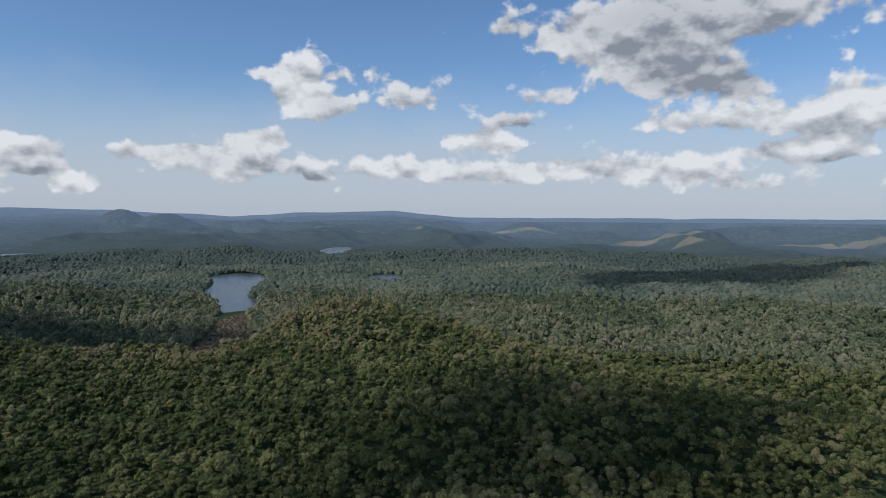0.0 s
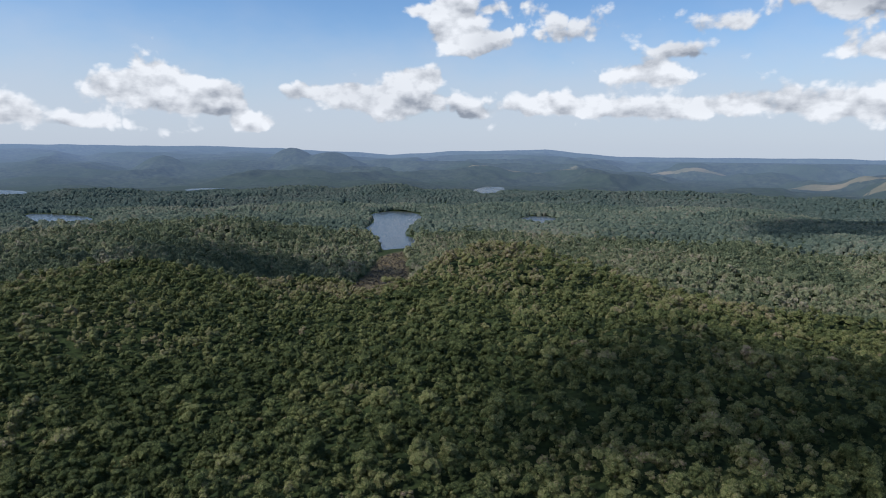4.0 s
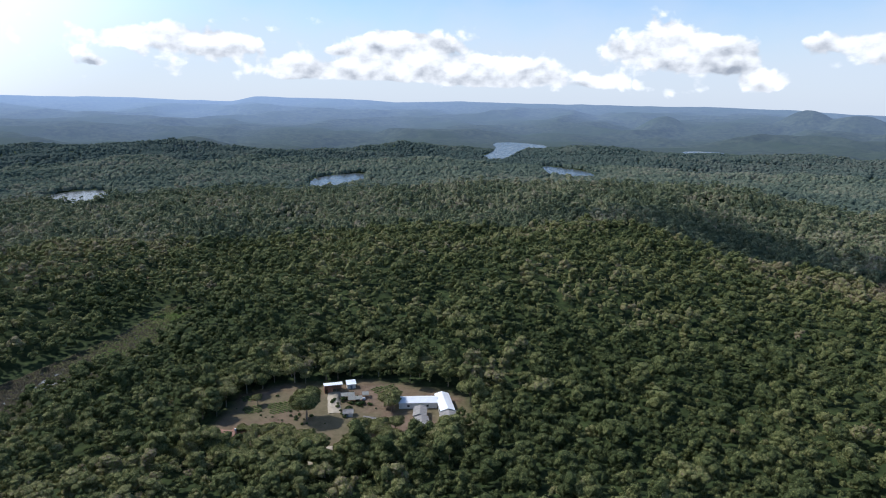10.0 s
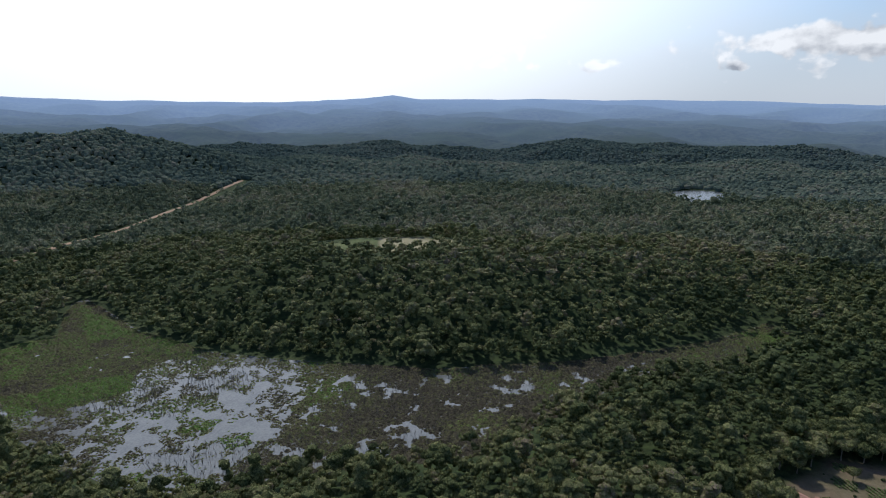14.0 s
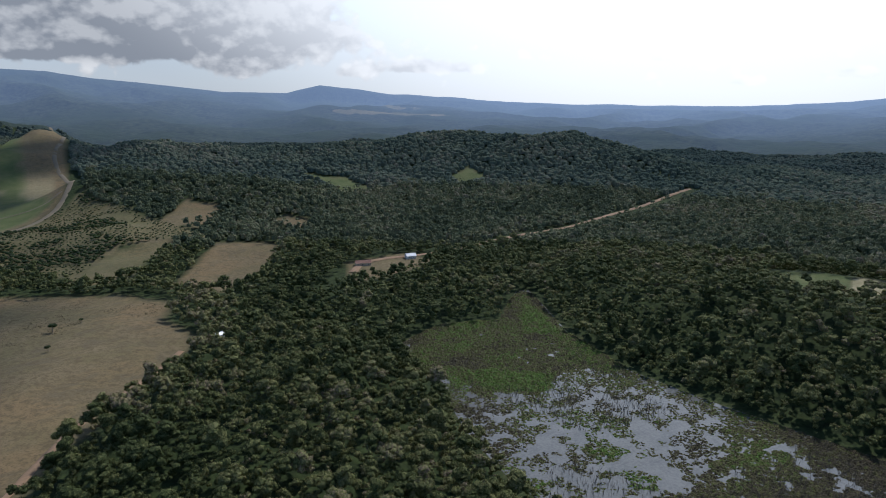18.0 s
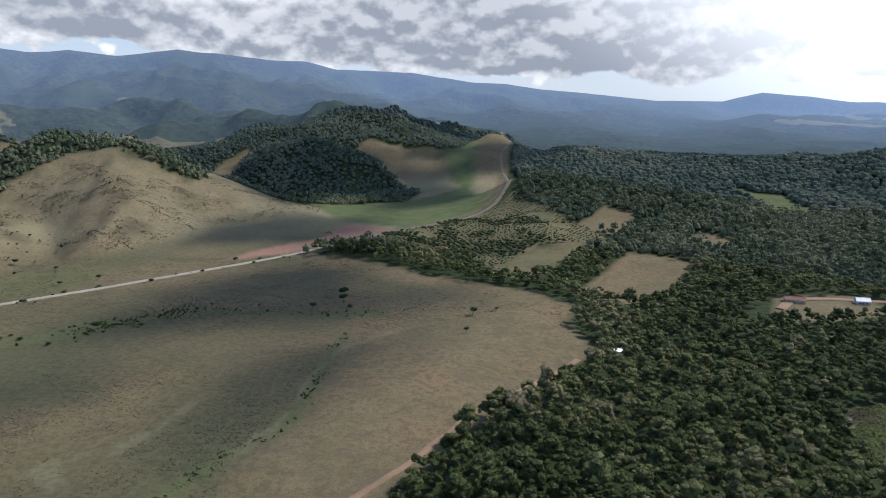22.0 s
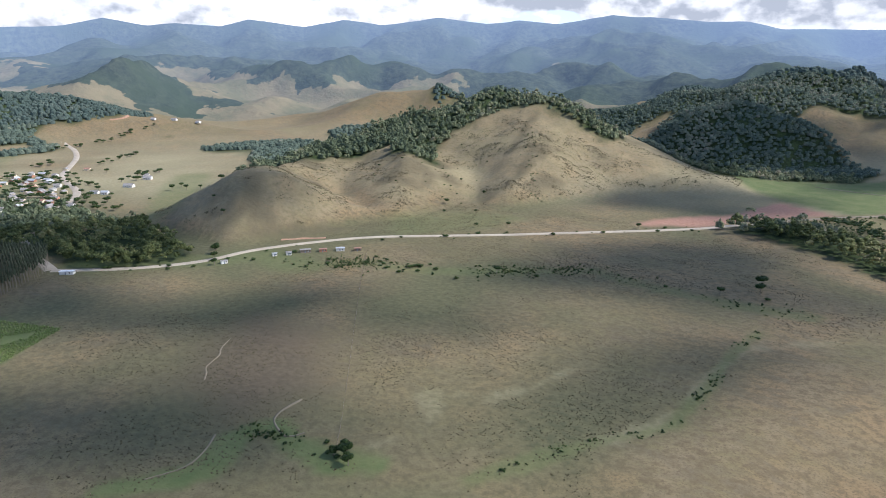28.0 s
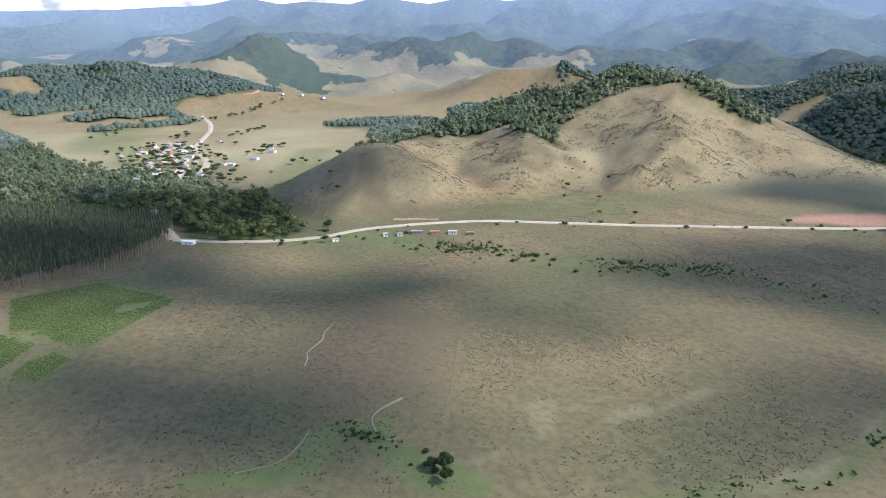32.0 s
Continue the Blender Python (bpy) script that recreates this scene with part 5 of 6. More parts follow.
def rows_in(poly, gap, lane, angle, rng, jitter=0.25):
    p = np.array(poly, float)
    c, s = math.cos(angle), math.sin(angle)
    m = p.mean(0)
    q = (p - m) @ np.array([[c, -s], [s, c]])
    u, v = np.meshgrid(np.arange(q[:, 0].min(), q[:, 0].max(), gap), np.arange(q[:, 1].min(), q[:, 1].max(), lane))
    u, v = u.ravel() + rng.normal(0, jitter, u.size), v.ravel() + rng.normal(0, jitter * 0.5, u.size)
    xy = np.stack([u, v], -1) @ np.array([[c, s], [-s, c]]) + m
    keep = poly_distance(poly, xy[:, 0], xy[:, 1]) < 0
    return xy[keep, 0], xy[keep, 1]


def stems(name, x, y, z, height, r, mat, label):
    """Thin trunks, three-sided, joined."""
    k = 2 * np.pi * np.arange(3) / 3
    ring = np.stack([np.cos(k), np.sin(k)], -1)
    low = np.concatenate([np.stack([x, y], -1)[:, None] + ring[None] * r, np.repeat(z[:, None, None] - 0.5, 3, 1)], -1)
    top = np.concatenate([np.stack([x, y], -1)[:, None] + ring[None] * r * 0.5, np.repeat((z + height)[:, None, None], 3, 1)], -1)
    v = np.concatenate([low, top], 1)
    f = np.array([[0, 1, 4, 3], [1, 2, 5, 4], [2, 0, 3, 5]])
    f = (f[None] + (np.arange(len(x)) * 6)[:, None, None]).reshape(-1, 4)
    return tagged(mesh_object(name, v.reshape(-1, 3), f, mat), label, "trunks", kind="stuff")


def build_plantation():
    rng = np.random.default_rng(21)
    x, y = rows_in(EUCALYPTS, 2.6, 3.4, 0.62, rng)
    z = relief(x, y)
    tall = rng.uniform(13, 17, len(x))
    tv = [(v * np.array([0.8, 0.8, 4.8]), f) for v, f in crown_templates(1, 14, 6, 41, keep=-0.2)]
    plant("eucalypt_crowns", x, y, z, rng.uniform(1.0, 1.5, len(x)), tall - 4.6, tv, EUCA, rng, "narrow grey-green crowns of a eucalyptus plantation")
    stems("eucalypt_trunks", x, y, z, tall - 2, 0.13, BARK, "pale slender trunks of a eucalyptus plantation")
    x, y = rows_in(ORCHARD, 5.8, 6.8, 0.9, rng, 1.7)
    keep = fbm(x, y, 60, 3, 431) > -0.32
    x, y = x[keep], y[keep]
    big = fbm(x, y, 50, 3, 433)
    r = np.where(big > 0.12, rng.uniform(2.2, 3.6, len(x)), rng.uniform(1.1, 1.8, len(x)))
    plant("orchard", x, y, relief(x, y), r, r * 0.8, crown_templates(1, 30, 6, 43), BUSH, rng, "rows of small dark fruit trees on grassy ground")


build_plantation()

# ---- unseen clouds that shade the land ----
CLOUD_WHITE = plain("cloud_white", (0.86, 0.87, 0.88), (0.80, 0.81, 0.83), 0.02, 1.0, bump=0)


def build_shade_cloud(x, y, rx, ry, turn, seed, puffs=24):
    """A flat-based cumulus, unseen 1200 m over the land, added to shade the ground at (x, y)."""
    rng = np.random.default_rng(seed)
    base_v, base_f = icosphere(2)
    vs, fs, b = [], [], 0
    for k in range(puffs):
        a, d = rng.uniform(0, 2 * np.pi), math.sqrt(rng.uniform(0, 1))
        r = rng.uniform(0.22, 0.42) * (1.15 - 0.5 * d)
        v = base_v * r * (1 + 0.18 * rng.uniform(-1, 1, (len(base_v), 1)))
        v = v + np.array([d * math.cos(a) * 0.85, d * math.sin(a) * 0.85, 0])
        v[:, 2] = np.maximum(v[:, 2], -0.05) * 0.5
        vs.append(v * np.array([rx, ry, min(rx, ry)]))
        fs.append(base_f + b)
        b += len(base_v)
    z = 1200
    d = direction(SUN_AZ, 0) * (z / math.tan(radians(SUN_EL)))
    ob = mesh_object("cumulus_cloud", np.concatenate(vs), np.concatenate(fs), CLOUD_WHITE, smooth=True)
    ob.matrix_world = pose(x + d.x, y + d.y, z, 0, 0, turn)
    return tagged(ob, "white flat-based cumulus out of view, placed for its shadow", "cloud", kind="stuff")


# ground spots to darken and the extents of the cloud added for each
for k, (x, y, rx, ry, turn) in enumerate([(280, -395, 190, 64, 48), (150, -548, 120, 48, 20), (20, -590, 110, 45, 30), (85, -350, 45, 26, 60), (20, -470, 60, 30, 60), (265, -205, 130, 62, 30), (300, -1190, 150, 90, 120), (290, -1330, 150, 90, 0), (520, -230, 150, 90, 30), (150, -640, 130, 75, 25), (190, -935, 190, 105, 25), 
                                          (-450, -1800, 420, 170, 160), (230, -1950, 380, 200, 0), (850, 1350, 480, 190, 10), (200, 350, 230, 90, 32), (-330, 700, 260, 90, 20), (40, -1180, 110, 60, 60), (-60, -1560, 260, 120, 20),
                                          (-1000, -1700, 450, 200, 30), (60, -800, 90, 45, 30), (585, -490, 105, 66, 40), (640, -330, 190, 70, 20), (170, -1370, 260, 170, 170), (70, -440, 80, 40, 70), (-60, -1230, 150, 70, 30)]):
    build_shade_cloud(x, y, rx, ry, turn, 500 + k, 9 if k in (0, 3, 4) else 24)

# ---- pasture plants ----
TUSSOCK = foliage("tussock_grass", (0.088, 0.080, 0.044), (0.116, 0.100, 0.056), (0.145, 0.118, 0.070), dry=(0.18, 0.140, 0.092), gloss=0.05)


def open_pasture(x, y):
    ok = (poly_distance(OPEN, x, y) < -6)
    for poly in WOODS + CROPS + [EUCALYPTS, ORCHARD, RED_SOIL]:
        ok &= poly_distance(poly, x, y) > 1
    return ok


def build_tussocks():
    """Coarse tussocks that pattern the dry pasture."""
    rng = np.random.default_rng(61)
    n = 150000
    x, y = rng.uniform(-160, 520, n), rng.uniform(-760, -140, n)
    dens = 0.9 * fbm(x, y, 70, 4, 441) + 0.7 * fbm(x, y, 11, 3, 443) + 0.06
    keep = (dens > 0.08) & (rng.random(n) < np.clip(0.2 + dens * 1.2, 0, 0.9)) & (np.hypot(x + 20, y + 100) > 140)
    x, y = x[keep], y[keep]
    keep = open_pasture(x, y)
    for line, w in CHANNELS:
        keep &= line_distance(line, x, y)[0] > w
    x, y = x[keep], y[keep]
    z = relief(x, y)
    x, y, z = (q[z < 3.5][:36000] for q in (x, y, z))
    hx, hy = rng.uniform(150, 760, 60000), rng.uniform(-1120, -430, 60000)
    keep = open_pasture(hx, hy)
    hx, hy = hx[keep], hy[keep]
    hz = relief(hx, hy)
    keep = (hz > 6) & (fbm(hx, hy, 40, 4, 449) + 0.5 * fbm(hx, hy, 9, 2, 445) > 0.02)
    x, y, z = np.concatenate([x, hx[keep]]), np.concatenate([y, hy[keep]]), np.concatenate([z, hz[keep]])
    r = rng.uniform(0.25, 0.65, len(x)) * np.where(z > 6, 1.7, 1.0)
    k = np.arange(5)
    ang = 2 * np.pi * k / 5
    rad = r[:, None] * rng.uniform(0.7, 1.3, (len(x), 5))
    ring = np.stack([x[:, None] + np.cos(ang) * rad, y[:, None] + np.sin(ang) * rad, np.repeat(z[:, None] - 0.1, 5, 1)], -1)
    tip = np.stack([x + rng.normal(0, 0.15, len(x)), y, z + r * rng.uniform(0.45, 0.9, len(x))], -1)[:, None]
    v = np.concatenate([ring, tip], 1)
    f = np.stack([k, (k + 1) % 5, np.full(5, 5)], -1)
    f = (f[None] + (np.arange(len(x)) * 6)[:, None, None]).reshape(-1, 3)
    ob = mesh_object("tussock_grass", v.reshape(-1, 3), f, TUSSOCK)
    point_attribute(ob, "tint", np.repeat(np.clip(0.4 + 0.9 * fbm(x, y, 90, 3, 447) + rng.normal(0, 0.1, len(x)), 0, 1), 6))
    tagged(ob, "coarse brown tussock grass over the dry pasture", "grass", kind="stuff")


build_tussocks()


def crown_mesh(name, level, leaves, seed, radius, mat, tint, squash=1.0):
    tv, tf = crown_templates(level, leaves, 1, seed, keep=-0.7)[0]
    ob = mesh_object(name, tv * np.array([radius, radius, radius * squash]), tf, mat)
    point_attribute(ob, "tint", np.full(len(tv), tint))
    return ob


def build_tree(name, label, height, radius, seed, mat, tint, leaves=220, group="", trunk=0.28, crowns=3, category="tree"):
    """A tree on a tapered trunk with limbs; its crown is several leafy masses."""
    rng = random.Random(seed)
    root = thing(name, Matrix(), label, category, group)
    fork = max(height * 0.3, height - radius * 1.25)
    bm = tube([(0, 0, -0.5, trunk * 1.5), (0, 0, 0.4, trunk * 1.1), (0.05, 0.1, fork * 0.6, trunk * 0.8), (0.0, 0.0, fork, trunk * 0.6), (0.1, 0, height - radius * 0.5, trunk * 0.25)], 8)
    part("trunk", bm, BARK, root)
    for k in range(crowns):
        a = 2 * math.pi * k / crowns + rng.uniform(-0.4, 0.4)
        d = radius * 0.42 if crowns > 1 else 0.0
        r = radius * (rng.uniform(0.58, 0.74) if crowns > 1 else 1.0)
        zc = height - r * rng.uniform(0.8, 1.0 if k < 3 else 1.9)
        x, y = d * math.cos(a), d * math.sin(a)
        if crowns > 1:
            part("limb", tube([(0, 0, fork * 0.8, trunk * 0.5), (x * 0.5, y * 0.5, (fork + zc) / 2, trunk * 0.35), (x, y, zc, trunk * 0.15)], 5), BARK, root)
        c = crown_mesh("crown", 2, leaves, seed * 7 + k, r, mat, min(1.0, max(0.0, tint + rng.uniform(-0.08, 0.08))))
        c.parent, c.location = root, (x, y, zc)
    return root


def build_bush(name, label, radius, seed, mat, tint, group=""):
    root = thing(name, Matrix(), label, "bush", group)
    part("stem", tube([(0, 0, -0.3, 0.12), (0, 0, radius * 0.7, 0.05)], 5), BARK, root)
    c = crown_mesh("crown", 2, 120, seed, radius, mat, tint, 0.9)
    c.parent, c.location = root, (0, 0, radius * 0.55)
    return root


def at_ground(x, y, turn=0.0, size=1.0, lift=0.0):
    return pose(x, y, relief_at(x, y) + lift, 0, 0, turn) @ Matrix.Scale(size, 4)


def stand(root, places, rng, low=0.8, high=1.2):
    """Sets the first at the first place and copies at the rest. A place is x, y and, if known, a size."""
    base = root
    for k, p in enumerate(places):
        size = p[2] if len(p) > 2 else rng.uniform(low, high)
        m = at_ground(p[0], p[1], rng.uniform(0, 360), size)
        if k == 0:
            first = m
        else:
            ob = copy_thing(base, m)
            ob.scale = (size, size, size)
    base.matrix_world = first
    return base


def build_pasture_plants():
    rng = random.Random(71)
    group = "trees scattered over the pasture"
    dark = build_tree("pasture_tree", "round dark-green tree standing alone in dry pasture", 7.5, 3.6, 31, BUSH, 0.35, 150, group)
    stand(dark, [(60, -605, 1.3), (409, -678, 0.55), (446, -724, 0.4), (578, -755, 0.6), (553, -718, 0.45), (528, -467, 0.75), (560, -480, 0.6), (428, -791, 0.4), (422, -730, 0.35), (81, -570), (58, -590), (699, -885), (723, -900), (433, -715), (690, -860, 0.7), (314, -662, 0.8), (264, -1222), (200, -1255), (625, -535, 1.1), (779, -584),
                 (770, -600), (790, -570, 1.2), (800, -590), (202, -738), (238, -516), (469, -416, 1.2), (455, -405), (440, -395, 0.8), (480, -425, 0.9), (-55, -552, 0.9), (-48, -503, 0.6), (-75, -560, 0.5),
                 (540, -760, 0.6), (470, -800, 0.6), (500, -700, 0.5), (420, -780, 0.7), (380, -700, 0.6), (340, -640, 0.7), (480, -880, 0.5), (155, -262, 1.0), (150, -258, 0.8), (159, -259, 0.7)], rng)
    bush = build_bush("bush", "low rounded green bush in dry pasture", 1.6, 33, BUSH, 0.45, "bushes along the creek and on the slopes")
    places = []
    for line, n, spread in (([(359, -462), (270, -478), (235, -498), (198, -539), (170, -570), (122, -565), (86, -552), (14, -586)], 8, 5), ([(381, -436), (342, -478), (281, -492)], 40, 7),
                            ([(520, -330), (470, -372), (440, -420), (425, -470)], 22, 9), ([(402, -530), (300, -625), (221, -698), (140, -780)], 26, 6),
                            ([(157, -262), (170, -258)], 5, 4)):
        c = smooth_line(line, 1.0)
        for _ in range(n):
            q = c[rng.randrange(len(c))]
            places.append((q[0] + rng.gauss(0, spread), q[1] + rng.gauss(0, spread), rng.uniform(0.3, 0.7) if spread < 2 else rng.uniform(0.5, 1.6)))
    for _ in range(60):
        a, d = rng.uniform(0, 6.28), rng.uniform(0, 1)
        places.append((560 + 190 * d * math.cos(a), -820 + 240 * d * math.sin(a), rng.uniform(0.4, 1.1)))
    gully = smooth_line([(498, -1010), (440, -930), (400, -860), (345, -790)], 1.0)
    for _ in range(60):
        q = gully[rng.randrange(len(gully))]
        places.append((q[0] + rng.gauss(0, 7), q[1] + rng.gauss(0, 5), rng.uniform(0.4, 1.0)))
    stand(bush, places, rng)


build_pasture_plants()


def build_creek_brush():
    """Low brush that fills the creek bed and the wet hollow by the road."""
    rng = np.random.default_rng(75)
    px, py = [], []
    for line, n, spread in (([(381, -436), (342, -478), (281, -492), (229, -531), (178, -570), (141, -560), (94, -557), (56, -557), (22, -561)], 1500, 7.0), ([(420, -440), (381, -450), (350, -470)], 700, 12),
                            ([(44, -509), (49, -437), (49, -392), (54, -357), (71, -334), (86, -312), (104, -279)], 110, 2.5), ([(205, -251), (183, -256), (158, -255)], 90, 3)):
        c = smooth_line(line, 1.0)
        q = c[rng.integers(0, len(c), n)]
        clump = np.clip(5.0 * (fbm(q[:, 0], q[:, 1], 38, 3, 455) + 0.02), 0.03, 1)
        q = q[rng.random(n) < clump]
        px.append(q[:, 0] + rng.normal(0, spread, len(q)))
        py.append(q[:, 1] + rng.normal(0, spread, len(q)))
    x, y = np.concatenate(px), np.concatenate(py)
    r = rng.uniform(0.4, 1.5, len(x))
    plant("creek_brush", x, y, relief(x, y), r, r * 0.4, tree_templates(3, 18, 10, 77, 1.6), BUSH, rng, "low dark-green brush along the creek bed", tint=rng.uniform(0.2, 0.8, len(x)))["category"] = "brush"


build_creek_brush()


def build_forest_trees():
    """The trees that ring the farm clearing, one by one."""
    rng = np.random.default_rng(81)
    x, y = rng.uniform(-360, -150, 1500), rng.uniform(30, 260, 1500)
    d = poly_distance(FARM, x, y)
    keep = (d > 3) & (d < 24)
    x, y = x[keep], y[keep]
    chosen = []
    for px, py in zip(x, y):
        if all((px - qx) ** 2 + (py - qy) ** 2 > 45 for qx, qy in chosen):
            chosen.append((px, py))
    kinds = [build_tree("forest_tree", label, h, r, 40 + k, LEAF, tint, 170, "forest trees round the farm clearing", crowns=4) for k, (label, h, r, tint) in enumerate([
        ("dark-green forest tree with a rounded crown", 11, 5.2, 0.25), ("olive-green forest tree with a broad crown", 12, 6.2, 0.5), ("mid-green forest tree with a dense crown", 9.5, 4.8, 0.45),
        ("brownish-green forest tree in dry leaf", 12, 5.4, 0.68)])]
    rnd = random.Random(82)
    for k, kind in enumerate(kinds):
        stand(kind, chosen[:260][k::4], rnd, 0.75, 1.2)


build_forest_trees()

# ---- buildings ----
WHITE_METAL = plain("white_metal_roof", (0.80, 0.81, 0.82), (0.70, 0.71, 0.72), 0.3, 0.45, bump=0.1)
GREY_TILE = plain("weathered_fibre_cement", (0.30, 0.28, 0.26), (0.20, 0.185, 0.17), 0.5, 0.9, bump=0.3)
RED_TILE = plain("clay_roof_tiles", (0.36, 0.195, 0.135), (0.25, 0.135, 0.095), 0.6, 0.9, bump=0.4)
ZINC = plain("zinc_sheet", (0.55, 0.56, 0.57), (0.42, 0.42, 0.42), 0.4, 0.5, 0.3, bump=0.1)
WHITEWASH = plain("whitewashed_wall", (0.74, 0.72, 0.67), (0.60, 0.57, 0.51), 0.4, 0.9, bump=0.1)
CREAM = plain("cream_wall", (0.66, 0.56, 0.40), (0.55, 0.45, 0.33), 0.4, 0.9, bump=0.1)
BRICK = plain("raw_brick_wall", (0.42, 0.20, 0.12), (0.33, 0.16, 0.10), 0.8, 0.95, bump=0.3)
WOOD = plain("weathered_boards", (0.24, 0.19, 0.14), (0.16, 0.125, 0.095), 1.5, 0.9, bump=0.3)
GLASS_DARK = plain("dark_window_glass", (0.03, 0.035, 0.04), (0.05, 0.055, 0.06), 1.0, 0.15, bump=0)
DOOR_PAINT = plain("door_paint", (0.18, 0.22, 0.26), (0.13, 0.15, 0.18), 1.0, 0.6, bump=0.1)
RED_EARTH = plain("red_earth", (0.38, 0.225, 0.15), (0.29, 0.165, 0.11), 0.2, 1.0, bump=0.5, dist=0.3)
NETTING = plain("shade_netting", (0.22, 0.22, 0.20), (0.15, 0.155, 0.14), 0.6, 0.9, bump=0.2)


def gable_walls(length, width, height, ridge, wall=0.2):
    """Four walls with thickness and two gables, hollow inside."""
    bm = bmesh.new()
    a, b = length / 2, width / 2
    block(-a, -b, -0.4, a, -b + wall, height, bm)
    block(-a, b - wall, -0.4, a, b, height, bm)
    for s in (-1, 1):
        x0, x1 = sorted((s * a, s * (a - wall)))
        block(x0, -b + wall, -0.4, x1, b - wall, height, bm)
        v = [bm.verts.new(p) for p in ((x0, -b, height), (x0, b, height), (x0, 0, ridge), (x1, -b, height), (x1, b, height), (x1, 0, ridge))]
        for f in ((0, 2, 1), (3, 4, 5), (0, 3, 5, 2), (1, 2, 5, 4), (0, 1, 4, 3)):
            bm.faces.new([v[i] for i in f])
    bmesh.ops.recalc_face_normals(bm, faces=bm.faces)
    return bm


def build_house(x, y, turn, length, width, height, wall, roof, label, group="", name="house", windows=2, veranda=False, lift=0.0, category="house", single=False):
    """A small house: walls, roof slopes with eaves, ridge, door and windows."""
    root = thing(name, at_ground(x, y, turn, 1.0, lift), label, category, group)
    a, b, e = length / 2, width / 2, 0.45
    ridge = height + (0.12 if single else 0.28) * width
    t = 0.12
    if single:
        part("wall", block(-a, -b, -0.4, a, b, height - 0.05), wall, root)
        part("roof", slab([(-a - e, -b - e, height + 0.1), (a + e, -b - e, height + 0.1), (a + e, b + e, ridge), (-a - e, b + e, ridge)], t), roof, root)
    else:
        part("wall", gable_walls(length, width, height, ridge - 0.06), wall, root)
        drop = (ridge - height) / b * e
        for s in (-1, 1):
            part("roof_slope", slab([(-a - e, s * (b + e), height - drop + t), (a + e, s * (b + e), height - drop + t), (a + e, 0, ridge + t), (-a - e, 0, ridge + t)], t), roof, root)
        part("ridge_cap", block(-a - e, -0.15, ridge + t - 0.02, a + e, 0.15, ridge + t + 0.08), roof, root)
    for s in (-1, 1):
        dx = a * 0.1 * s
        door = part("door", block(dx - 0.45, s * b - 0.04, 0.0, dx + 0.45, s * b + 0.05, 2.05), DOOR_PAINT, root)
        for k in range(windows):
            wx = (-a + length * (k + 0.5) / windows) if windows > 1 else -a * 0.5
            if abs(wx - dx) < 1.0:
                wx += 1.2
            win = part("window", block(wx - 0.55, s * b - 0.05, 1.0, wx + 0.55, s * b + 0.06, 2.0), WHITEWASH if wall is not WHITEWASH else WOOD, root)
            part("pane", block(wx - 0.45, s * b + 0.06 if s > 0 else s * b - 0.075, 1.1, wx + 0.45, s * b + 0.075 if s > 0 else s * b - 0.05, 1.9), GLASS_DARK, win)
    if veranda:
        part("veranda_roof", slab([(-a - e, -b - 2.6, height - 0.5), (a + e, -b - 2.6, height - 0.5), (a + e, -b, height - 0.02), (-a - e, -b, height - 0.02)], 0.1), roof, root)
        for k in range(4):
            px = -a + length * k / 3
            part("post", block(px - 0.08, -b - 2.45, -0.3, px + 0.08, -b - 2.3, height - 0.6), WOOD, root)
    return root


